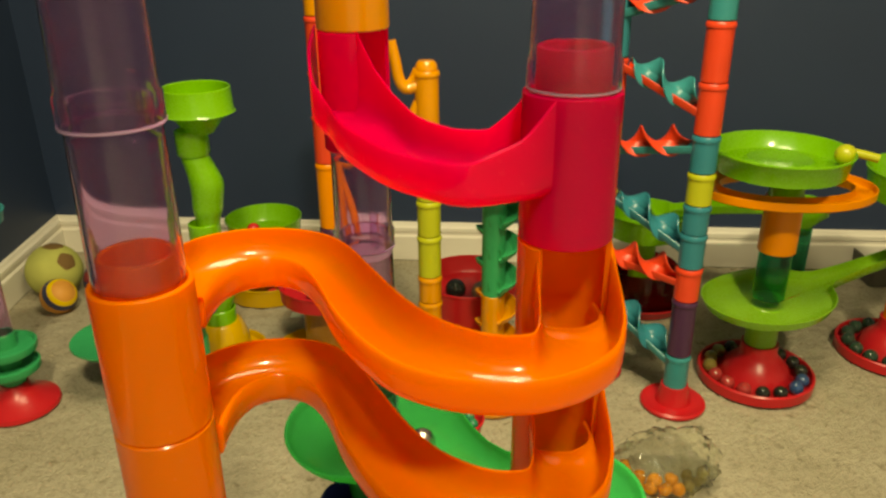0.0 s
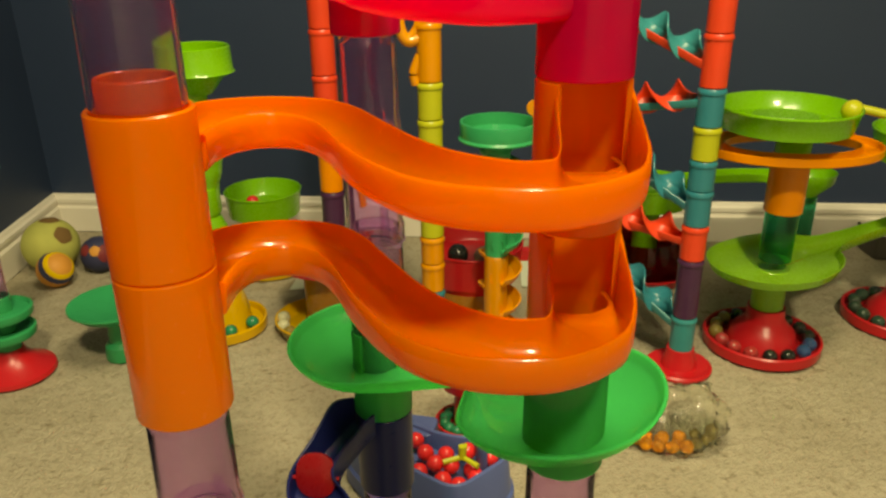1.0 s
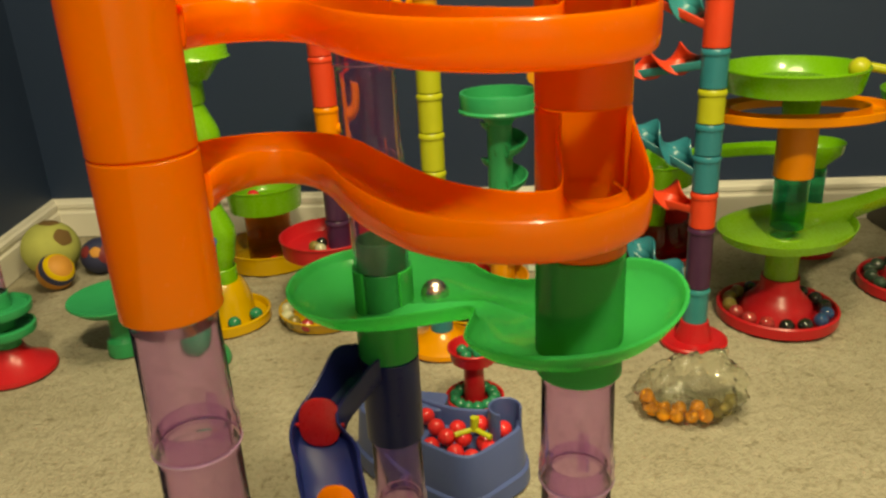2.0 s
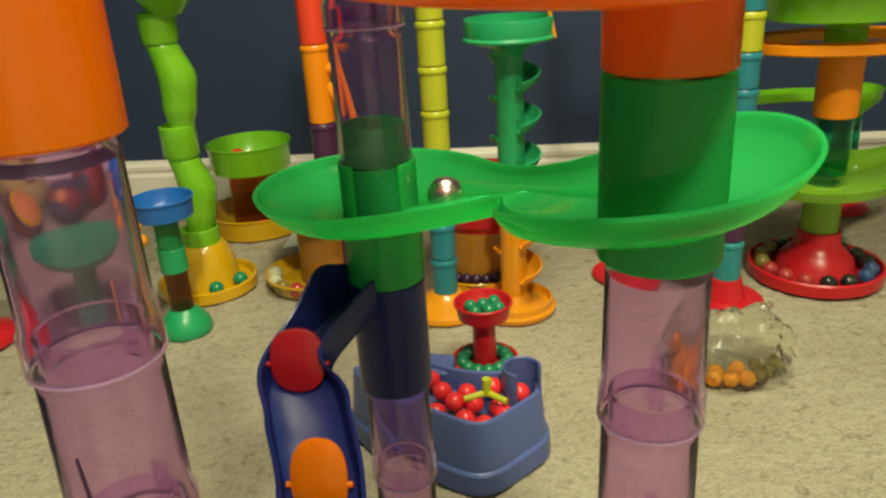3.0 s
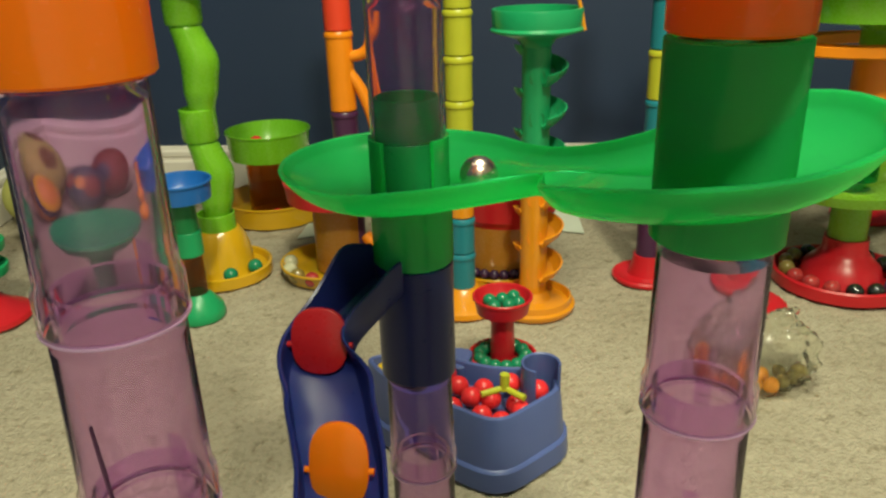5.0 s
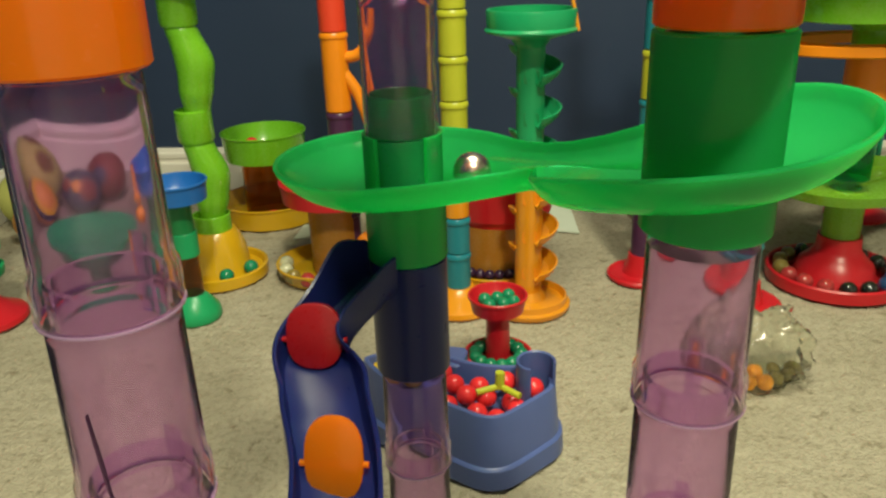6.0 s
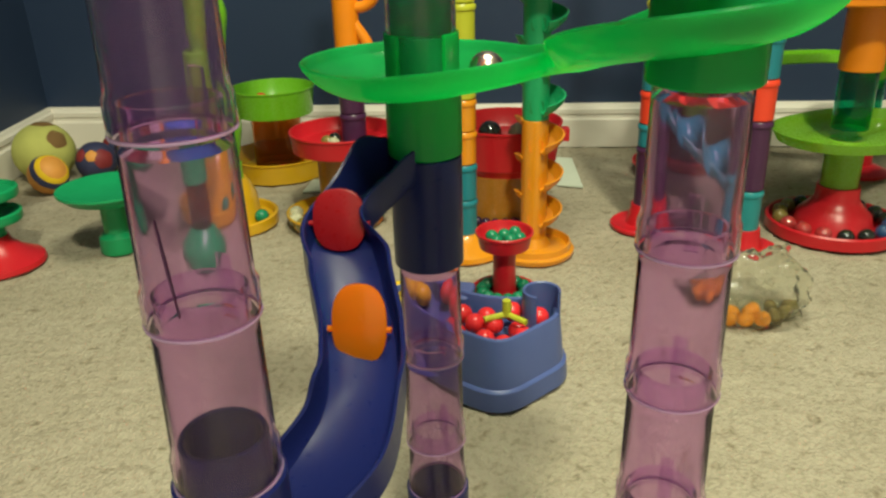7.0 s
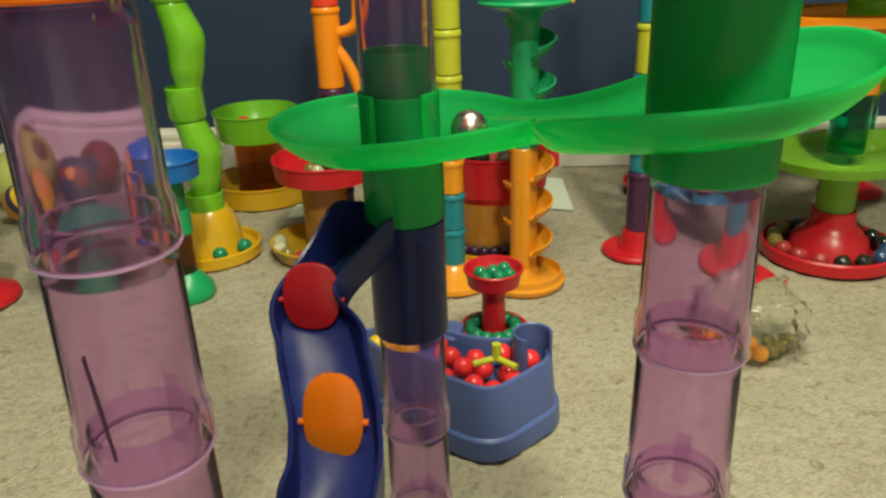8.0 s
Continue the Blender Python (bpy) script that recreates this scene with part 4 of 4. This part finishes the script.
# -- yellow pipe tower --
hx, hy = -0.0050, 0.7350
yt = thing("pipe_tower", hx, hy, 0, "toy tower of yellow, blue and orange pipes on a golden foot", "marble tower")
part("base", lathe([(0, 0), (0.036, 0), (0.0375, 0.002), (0.0365, 0.006), (0.030, 0.010), (0.020, 0.013), (0.0135, 0.019), (0, 0.019)], 48), GOLD, yt, "golden orange foot")
tube_stack(yt, [(0.018, 0.052, AQUA, "blue teal tube"), (0.052, 0.085, AQUA, "blue teal tube"), (0.085, 0.115, GOLD, "golden tube"), (0.115, 0.143, GOLD, "golden tube"), (0.143, 0.186, ACID, "acid yellow tube"), (0.186, 0.222, ACID, "acid yellow tube"), (0.222, 0.258, ACID, "acid yellow tube"), (0.258, 0.292, ACID, "acid yellow tube"), (0.292, 0.3440, GOLD, "golden tube")], 0.0112)


def side_arm(parent, pts, r, mat, label):
    part("side_arm", pipe(smooth_path(pts, 6), r, 12), mat, parent, label)


part("crown", lathe([(0.0090, 0.3430), (0.0100, 0.3440), (0.0096, 0.3490), (0.0070, 0.3520), (0, 0.3525)], 24), GOLD, yt, "golden crown")
side_arm(yt, [(-0.008, -0.002, 0.330), (-0.018, -0.004, 0.328), (-0.024, -0.004, 0.336), (-0.027, -0.004, 0.352), (-0.031, -0.004, 0.370)], 0.0052, GOLD, "golden bent arm")
side_arm(yt, [(-0.008, -0.002, 0.345), (-0.012, -0.002, 0.336), (-0.018, -0.003, 0.330)], 0.0040, GOLD, "golden strut")
side_arm(yt, [(-0.008, -0.002, 0.316), (-0.014, -0.003, 0.300), (-0.012, -0.003, 0.290)], 0.0045, GOLD, "golden strut")

# -- orange and plum pipe tower --
gx, gy = -0.1135, 0.8150
ot = thing("pipe_tower", gx, gy, 0, "toy tower of tomato, amber and plum pipes", "marble tower")
part("base", lathe([(0, 0), (0.022, 0), (0.023, 0.002), (0.022, 0.005), (0.0135, 0.018), (0, 0.018)], 40), AMBER, ot, "amber foot")
tube_stack(ot, [(0.016, 0.066, PLUM, "plum tube"), (0.066, 0.114, PLUM, "plum tube"), (0.114, 0.163, PLUM, "plum tube"), (0.163, 0.235, AMBER, "amber tube"), (0.235, 0.285, TOMATO, "tomato red tube"), (0.285, 0.330, TOMATO, "tomato red tube"), (0.330, 0.382, TOMATO, "tomato red tube"), (0.382, 0.430, GOLD, "golden tube")], 0.0122)
side_arm(ot, [(0.008, -0.002, 0.212), (0.020, -0.003, 0.214), (0.028, -0.004, 0.222), (0.030, -0.004, 0.240)], 0.0052, AMBER, "amber bent arm")
side_arm(ot, [(0.006, -0.002, 0.200), (0.018, -0.004, 0.182), (0.026, -0.006, 0.160), (0.030, -0.006, 0.140)], 0.0055, AMBER, "amber sloping arm")
side_arm(ot, [(0.012, -0.004, 0.040), (0.020, -0.006, 0.030), (0.024, -0.006, 0.012)], 0.0060, AMBER, "amber lower arm")

# -- red tray on an amber drum --
fx, fy = -0.1380, 0.8120
rt = thing("red_tray_toy", fx, fy, 0, "round red toy tray over an amber drum on a yellow base", "toy")
part("base_tray", dish(0.0500, 0.0150, z=0.0), YELLOW, rt, "yellow round base tray")
part("drum", ring_tube(0.025, 0.0015, 0.004, 0.0765, x=0.010, y=0.006), AMBERDRUM, rt, "amber drum")
part("tray", dish(0.0530, 0.0205, 0.002, 0.007, 0.95, x=0.012, y=0.008, z=0.0765), CRIMSON, rt, "round red tray")
for dx, dy, m, lab in ((-0.012, -0.022, M_OLIVE, "olive glass marble"), (-0.004, -0.030, M_WHITE, "pale glass marble"), (-0.006, -0.012, M_BLACK, "black glass marble")):
    ball("marble", 0.0062, fx + 0.012 + dx, fy + 0.008 + dy, 0.0835 + 0.0062, m, lab + " in the red tray", "marble", "marbles in the raised red tray")
for dx, dy, m, lab in ((-0.042, 0.004, M_WHITE, "pale glass marble"), (-0.038, -0.016, M_WHITE, "pale glass marble"), (-0.028, -0.031, M_OLIVE, "olive glass marble"), (-0.012, -0.040, M_RED, "brown red glass marble")):
    ball("marble", 0.0075, fx + dx, fy + dy, 0.002 + 0.0075, m, lab + " in the yellow tray", "marble", "marbles in the yellow tray")

# -- red bowl on an amber drum --
jx, jy = 0.0300, 0.8100
rb = thing("red_bowl_toy", jx, jy, 0, "red toy bowl holding balls on an amber drum", "toy")
part("base_tray", dish(0.0480, 0.0100, z=0.0), YELLOW, rb, "golden round base tray")
part("drum", ring_tube(0.036, 0.0018, 0.003, 0.056), AMBERDRUM, rb, "amber drum")
part("bowl_foot", lathe([(0.030, 0.050), (0.044, 0.056), (0.046, 0.063), (0.030, 0.063)], 44, 0.006, 0.008, closed=True), CRIMSON, rb, "red foot of the bowl")
part("bowl", dish(0.0560, 0.0400, 0.002, 0.022, 0.90, x=0.006, y=0.01, z=0.062), CRIMSON, rb, "round red bowl")
part("spout", box(0.056, 0.0, 0.082, 0.068, 0.012, 0.094), CRIMSON, rb, "red spout")
ball("ball", 0.0115, jx - 0.010, jy - 0.012, 0.084 + 0.0115, M_BLACK, "dark slate ball in the red bowl")
ball("ball", 0.0110, jx + 0.018, jy - 0.016, 0.084 + 0.0110, M_WHITE, "pale yellow ball in the red bowl")
for k in range(9):
    a = radians(-150 + 13 * k)
    ball("marble", 0.0050, jx + 0.0415 * math.cos(a), jy + 0.0415 * math.sin(a), 0.002 + 0.0110, B_PURPLE, "small dark purple ball in the golden tray", "ball", "dark purple balls")

# -- green twisted tower on a yellow base --
gx2, gy2 = -0.2480, 0.8120
gt = thing("twisted_tower", gx2, gy2, 0, "lime toy tower of bulging bent pipes on a yellow base", "marble tower")
part("base_tray", lathe([(0, 0), (0.047, 0), (0.049, 0.002), (0.049, 0.012), (0.047, 0.013), (0.0455, 0.012), (0.044, 0.006), (0.034, 0.006), (0.0315, 0.012), (0.030, 0.030), (0.024, 0.046), (0.0205, 0.050), (0, 0.050)], 52), YELLOW, gt, "yellow base with a gutter round a dome")
part("collar", ring_tube(0.0185, 0.0018, 0.048, 0.066), LIME, gt, "lime collar")


def bulged(parent, pts, radii, mat):
    n = len(pts)
    path = smooth_path(pts, 7)
    m = len(path)

    def sec(s):
        t = s * (n - 1)
        i = min(int(t), n - 2)
        f = t - i
        f = f * f * (3 - 2 * f)
        r = radii[i] * (1 - f) + radii[i + 1] * f
        return [(r * math.cos(2 * math.pi * k / 22), r * math.sin(2 * math.pi * k / 22)) for k in range(22)]
    bm = bmesh.new()
    rings = []
    for k, p in enumerate(path):
        rings.append([bm.verts.new(p + Vector((u, v, 0))) for u, v in sec(k / (m - 1))])
    grid_faces(bm, rings)
    bm.faces.new(rings[0]), bm.faces.new(rings[-1])
    part("bulged_pipe", bm, mat, parent, "lime bulging bent pipe")


for z, up in ((0.062, 0.0), (0.168, 0.004)):
    bulged(gt, [(0.002, 0, z), (0.004, 0, z + 0.020), (0.006, 0, z + 0.045), (-0.001, 0, z + 0.070), (-0.005, 0, z + 0.082)], [0.0125, 0.0160, 0.0175, 0.0150, 0.0115], LIME)
    part("collar", lathe([(0.0155, z + 0.076), (0.0170, z + 0.079), (0.0170, z + 0.106 - up), (0.0150, z + 0.107 - up)], 32, -0.003), LIME, gt, "lime collar")
part("dish", lathe([(r, h + 0.0120) for r, h in ((0.013, 0.256), (0.026, 0.272), (0.035, 0.276), (0.0375, 0.2775), (0.0355, 0.2800), (0.0346, 0.3020), (0.0333, 0.3030), (0.0318, 0.3020), (0.0320, 0.2810), (0.010, 0.2760), (0.010, 0.256))], 48, 0.008, -0.002, closed=True), LIME, gt, "lime green dish")
for a, lab in ((-62, ""), (-20, "")):
    ball("ball", 0.0072, gx2 + 0.0390 * math.cos(radians(a)), gy2 + 0.0390 * math.sin(radians(a)), 0.006 + 0.0072, B_GREEN, "small green ball in the yellow gutter", "ball", "green balls in the yellow gutter")

# -- lime dish over a yellow tray --
ex, ey = -0.2350, 0.9900
et = thing("dish_toy", ex, ey, 0, "lime toy dish on a see-through amber post over a yellow tray", "toy")
part("base_tray", dish(0.0620, 0.0260, 0.002, 0.006, 0.95, z=0.0), YELLOW, et, "yellow round tray")
part("post", ring_tube(0.030, 0.0016, 0.006, 0.072), AMBERCLEAR, et, "amber see-through post")
part("dish", dish(0.0500, 0.0330, 0.002, 0.010, 0.92, z=0.074), LIME, et, "lime green dish")
ball("ball", 0.0085, ex - 0.012, ey - 0.010, 0.084 + 0.0085, B_RED, "red ball in the lime dish")
ball("ball", 0.0090, ex + 0.022, ey - 0.030, 0.084 + 0.0090, B_YELLOW, "yellow ball in the lime dish")
ball("ball", 0.0085, ex + 0.014, ey - 0.046, 0.006 + 0.0085, B_RED, "red ball in the yellow tray")
cup = thing("pink_cup", -0.2750, 0.9050, 0, "small pink plastic cup on the carpet", "cup")
part("wall", lathe([(0, 0), (0.011, 0), (0.0125, 0.030), (0.0110, 0.030), (0.0098, 0.002), (0, 0.002)], 28), PINK, cup)

# -- blue cup tower --
bt = thing("cup_tower", -0.2420, 0.7180, 0, "small toy tower with blue dish on a green stem", "marble tower")
part("foot", lathe([(0, 0), (0.0225, 0), (0.0235, 0.003), (0.022, 0.010), (0.014, 0.020), (0.010, 0.024), (0, 0.024)], 36), SPRING, bt, "emerald domed foot")
part("clear_tube", ring_tube(0.0105, 0.0013, 0.022, 0.062), BROWNCLEAR, bt, "brown clear tube")
part("stem", ring_tube(0.0120, 0.0015, 0.060, 0.082), SPRING, bt, "emerald sleeve")
part("upper_stem", ring_tube(0.0105, 0.0014, 0.080, 0.112), DEEPGREEN, bt, "dark green sleeve")
part("dish", dish(0.0270, 0.0180, 0.0016, 0.004, 0.92, z=0.110), BLUE, bt, "blue dish")
bm = bmesh.new()
pipe([Vector(p) for p in ((-0.015, -0.026, 0.134), (-0.014, -0.028, 0.120), (-0.012, -0.029, 0.106))], 0.0018, 8, bm)
ball_mesh(0.0060, 16, 10, (-0.0115, -0.0295, 0.1000), bm)
ball_mesh(0.0042, 12, 8, (-0.0130, -0.0290, 0.1120), bm)
part("key_figure", bm, GOLD, bt, "small orange key-shaped figure hanging on the rim")

# -- green dish stand --
gd = thing("dish_stand", -0.3380, 0.7480, 0, "emerald toy dish on a short stem with a round foot", "toy")
part("foot", lathe([(0, 0), (0.017, 0), (0.018, 0.002), (0.017, 0.016), (0.013, 0.020), (0, 0.020)], 32), SPRING, gd, "emerald round foot")
part("stem", lathe([(0.012, 0.018), (0.0115, 0.046), (0.020, 0.052), (0, 0.052), (0, 0.018)], 28), SPRING, gd, "emerald stem")
part("dish", lathe([(0, 0.044), (0.014, 0.046), (0.038, 0.055), (0.0465, 0.063), (0.0462, 0.0650), (0.0445, 0.0648), (0.034, 0.0605), (0, 0.0580)], 44), SPRING, gd, "shallow emerald dish")

# -- red-footed spiral tower at the left wall --
rf = thing("spiral_tower", -0.4380, 0.7150, 0, "toy tower with emerald spiral on a round red foot", "marble tower")
part("foot", lathe([(0, 0), (0.0385, 0), (0.040, 0.002), (0.039, 0.006), (0.026, 0.013), (0.015, 0.024), (0.013, 0.030), (0, 0.030)], 44), CRIMSON, rf, "round red foot")
part("column", ring_tube(0.0118, 0.0014, 0.028, 0.088), SPRING, rf, "emerald column")
part("clear_tube", ring_tube(0.0112, 0.0014, 0.086, 0.150), MAUVE, rf, "mauve clear tube")
part("upper_column", ring_tube(0.0118, 0.0014, 0.148, 0.205), SPRING, rf, "emerald upper column")
for z, r in ((0.040, 0.0290), (0.062, 0.0300)):
    part("disc", lathe([(0.011, z), (0.020, z + 0.002), (r - 0.001, z + 0.004), (r, z + 0.006), (r, z + 0.012), (r - 0.002, z + 0.013), (r - 0.004, z + 0.009), (0.011, z + 0.010)], 40, closed=True), SPRING, rf, "emerald rimmed disc")
part("dish", dish(0.0300, 0.0140, z=0.204), TEAL, rf, "teal dish")

# -- balls in the corner --


def patch_ball(name, r, x, y, base, patches, label, rot):
    """A stuffed or printed ball: rounded panels of other colours let into its skin."""
    ob = part(name, ball_mesh(r, 36, 24), base)
    ob.location = (x, y, r - 0.001)
    tagged(ob, label, "ball")
    for d, size, mat in patches:
        d = Vector(d).normalized()
        q = d.to_track_quat("Z", "Y")
        bm = bmesh.new()
        rings = []
        for f in (0.0, 0.35, 0.7, 1.0):
            th = size / r * f
            rr = r + 0.0007 * (1 - f ** 8) + 0.0003
            if f == 0:
                v = bm.verts.new(q @ Vector((0, 0, rr)))
                rings.append([v] * 24)
            else:
                rings.append([bm.verts.new(q @ (Vector((math.sin(th * (1 + 0.05 * math.sin(5 * a))) * math.cos(a), math.sin(th * (1 + 0.05 * math.sin(5 * a))) * math.sin(a), math.cos(th))) * rr)) for a in (2 * math.pi * k / 24 for k in range(24))])
        grid_faces(bm, rings)
        part("panel", bm, mat, ob)
    return ob


def stripe(ob, r, lat0, lat1, tilt, mat):
    """A printed band round a ball."""
    lats = [radians(lat0 + (lat1 - lat0) * k / 4) for k in range(5)]
    outer = [((r + 0.0005) * math.cos(t), (r + 0.0005) * math.sin(t)) for t in lats]
    inner = [((r - 0.0004) * math.cos(t), (r - 0.0004) * math.sin(t)) for t in reversed(lats)]
    bm = lathe(outer + inner, 40, closed=True)
    bmesh.ops.transform(bm, verts=bm.verts, matrix=pose(0, 0, 0, *tilt))
    part("stripe", bm, mat, ob)


LIMEWOOL = plastic("dull_lime_fabric", (0.40, 0.41, 0.11), 0.85, 0.25)
BROWNWOOL = plastic("dull_brown_fabric", (0.16, 0.09, 0.03), 0.85, 0.25)
ORANGEWOOL = plastic("orange_printed_rubber", (0.62, 0.27, 0.05), 0.6, 0.25)
DARKBLUE = plastic("dark_blue_printed_rubber", (0.03, 0.035, 0.09), 0.6)
DARKRED = plastic("dark_red_printed_rubber", (0.20, 0.02, 0.025), 0.6)
patch_ball("fabric_ball", 0.0360, -0.5220, 0.9750, LIMEWOOL, [((0.75, -0.35, 0.55), 0.012, BROWNWOOL), ((0.1, 0.1, 1), 0.013, BROWNWOOL)], "dull lime fabric ball with brown patches", 0)
striped = patch_ball("printed_ball", 0.0225, -0.4950, 0.9250, ORANGEWOOL, [], "small orange ball with blue and yellow printed stripes", 0)
stripe(striped, 0.0225, 12, 30, (20, 48, 0), DARKBLUE)
stripe(striped, 0.0225, 32, 48, (20, 48, 0), B_YELLOW)
patch_ball("printed_ball", 0.0240, -0.4580, 0.9720, DARKBLUE, [((0.2, -0.8, 0.5), 0.007, ORANGEWOOL), ((-0.4, -0.7, 0.5), 0.008, DARKRED), ((0.7, -0.6, 0.3), 0.012, DARKRED)], "dark purple and red printed ball", 0)
patch_ball("printed_ball", 0.0260, -0.4430, 1.0200, DARKRED, [((0.0, -0.9, 0.3), 0.010, DARKBLUE)], "dark red printed ball", 0)

# -- slate blue ball game --
kx, ky = 0.0, 0.5650
gm = thing("ball_game", kx, ky, 0, "slate blue three-cornered toy base filled with balls", "toy")
RAW = [(0.0180, 0.4690), (0.0665, 0.5140), (0.0600, 0.5500), (0.0150, 0.5480), (-0.0300, 0.5780), (-0.0800, 0.5600), (-0.0570, 0.5230)]
RAW = [(x - kx, y - ky) for x, y in RAW]
plinth = rounded(RAW, 0.022)
part("plinth", prism(plinth, [(0.0, 0.0008), (0.001, 0.0), (0.0135, 0.0008), (0.0150, 0.0022), (0.0155, 0.0035)]), SLATE, gm, "slate blue stepped plinth")
part("tray_wall", prism(plinth, [(0.0150, 0.0030), (0.0470, 0.0060), (0.0485, 0.0066), (0.0490, 0.0080), (0.0485, 0.0095), (0.0470, 0.0100), (0.0330, 0.0105)]), SLATE, gm, "slate blue tray with a rounded rim")
bm = lathe([(0.0125, 0.030), (0.0125, 0.0640), (0.0118, 0.0648), (0.0108, 0.0640), (0.0108, 0.030)], 36, closed=True, a0=-20, a1=250)
part("pocket", bm, SLATE, gm, "slate blue half-round pocket").location = (0.0455, -0.0440, 0)
part("ledge", prism(rounded([(-0.026, -0.012), (-0.002, -0.020), (0.004, 0.006), (-0.024, 0.012)], 0.006), [(0.033, 0.0), (0.0450, 0.0), (0.0460, 0.001)]), SLATE, gm, "slate blue raised ledge")
bm = bmesh.new()
for k in range(3):
    a = radians(-40 + 120 * k)
    pipe([Vector((0, 0, 0.0510)), Vector((0.0155 * math.cos(a), 0.0155 * math.sin(a), 0.0500))], 0.0021, 8, bm)
bmesh.ops.create_cone(bm, cap_ends=True, segments=14, radius1=0.0030, radius2=0.0028, depth=0.011, matrix=Matrix.Translation((0, 0, 0.0555)))
part("spinner", bm, ACID, gm, "acid yellow three-armed spinner").location = (0.0225, -0.0520, 0)
sx, sy = 0.0245, 0.5880
redt = thing("cup_stand", sx, sy, 0.0, "red toy stand holding a cup of small green balls", "toy")
part("lower_tray", dish(0.0245, 0.0330, 0.0018, 0.0260, 0.94, z=0.0), CRIMSON, redt, "red lower tray")
part("post", lathe([(0.0090, 0.0250), (0.0082, 0.0560), (0.0095, 0.0670), (0, 0.0670), (0, 0.0250)], 28), CRIMSON, redt, "red post")
part("cup", dish(0.0210, 0.0135, 0.0016, 0.0025, 0.86, z=0.0655), CRIMSON, redt, "round red cup")
for k in range(13):
    a = radians(27.7 * k)
    ball("ball", 0.0050, sx + 0.0165 * math.cos(a), sy + 0.0165 * math.sin(a), 0.0260 + 0.0050, B_GREEN, "small green ball round the red post", "ball", "green balls round the post")
for dx, dy, dz in ((0.004, -0.004, 0), (-0.006, -0.006, 0), (0.011, -0.001, 0), (0.000, 0.006, 0), (-0.009, 0.004, 0), (0.008, 0.008, 0.001)):
    ball("ball", 0.0048, sx + dx, sy + dy, 0.0680 + 0.0048 + dz, B_GREEN, "small green ball in the red cup", "ball", "green balls in the cup")
for x, y, z in ((0.008, 0.500, 0.040), (0.020, 0.496, 0.038), (0.033, 0.503, 0.040), (0.044, 0.520, 0.045), (0.014, 0.512, 0.044), (0.027, 0.528, 0.045), (0.002, 0.514, 0.044), (-0.006, 0.527, 0.044), (0.010, 0.530, 0.040), (-0.014, 0.545, 0.042), (0.030, 0.514, 0.038), (-0.010, 0.512, 0.038)):
    ball("ball", 0.0066, x, y, z, B_RED, "shiny red ball in the blue tray", "ball", "red balls in the blue tray")
for x, y, z in ((-0.046, 0.546, 0.042), (-0.056, 0.552, 0.040), (-0.052, 0.566, 0.043), (-0.040, 0.560, 0.041), (-0.034, 0.548, 0.040)):
    ball("ball", 0.0066, x, y, z, B_YELLOW, "shiny yellow ball in the blue tray", "ball", "yellow balls in the blue tray")

# -- bag of balls --
bag = thing("plastic_bag", 0.2080, 0.6030, 0, "crumpled clear plastic bag of orange and grey balls", "bag")
bm = bmesh.new()
bmesh.ops.create_uvsphere(bm, u_segments=72, v_segments=44, radius=1.0)
for v in bm.verts:
    p = v.co.copy()
    k = noise.noise(p * 2.1) * 0.22 + noise.noise(p * 5.5) * 0.14 + abs(noise.noise(p * 8)) * 0.11
    q = p * (1 + k)
    v.co = (q.x * 0.043, q.y * 0.028, max(0.0006, q.z * (0.030 + 0.008 * q.x) + 0.021))
part("film", bm, FILM, bag, "crumpled see-through film", 180)
for k, (dx, dy, dz) in enumerate(((-0.033, -0.006, 0), (-0.026, -0.014, 0), (-0.016, -0.017, 0), (-0.004, -0.018, 0), (0.008, -0.018, 0), (-0.022, -0.002, 0), (-0.030, 0.006, 0), (-0.036, 0.002, 0.009), (-0.010, -0.006, 0), (0.004, -0.004, 0))):
    ball("ball", 0.0060, 0.2080 + dx, 0.6030 + dy, 0.0062 + dz, B_ORANGE, "small orange ball in the clear bag", "ball", "orange balls in the bag")
for dx, dy, dz in ((0.018, -0.012, 0), (0.028, -0.006, 0), (0.034, 0.002, 0.002), (0.020, 0.002, 0)):
    ball("ball", 0.0056, 0.2080 + dx, 0.6030 + dy, 0.0060 + dz, M_OLIVE, "small olive grey ball in the clear bag", "ball", "grey balls in the bag")

# -- scraps of paper --


def paper(pts, label):
    bm = bmesh.new()
    lo = [bm.verts.new((x, y, 0.0006)) for x, y in pts]
    hi = [bm.verts.new((x, y, 0.0016 + 0.001 * (k % 2))) for k, (x, y) in enumerate(pts)]
    grid_faces(bm, [lo, hi])
    bm.faces.new(lo), bm.faces.new(hi)
    tagged(part("paper_slip", bm, PAPER, sharp=20), label, "paper")


paper([(0.100, 0.915), (0.128, 0.905), (0.130, 1.020), (0.104, 1.025)], "pale slip of paper on the carpet")
paper([(-0.192, 0.905), (-0.150, 0.912), (-0.156, 0.950), (-0.188, 0.948)], "small pale slip of paper on the carpet")

# -- dark box by the wall --
crate = thing("storage_box", 0.6150, 1.0250, 0, "small dark grey storage box standing on the carpet", "box")
part("body", prism(rounded([(-0.035, -0.030), (0.035, -0.030), (0.035, 0.030), (-0.035, 0.030)], 0.006), [(0.0, 0.001), (0.001, 0.0), (0.030, -0.001), (0.033, -0.002), (0.034, -0.001), (0.034, 0.001), (0.004, 0.002)]), plastic("grey_box_plastic", (0.07, 0.065, 0.055), 0.5), crate, "dark grey open body")
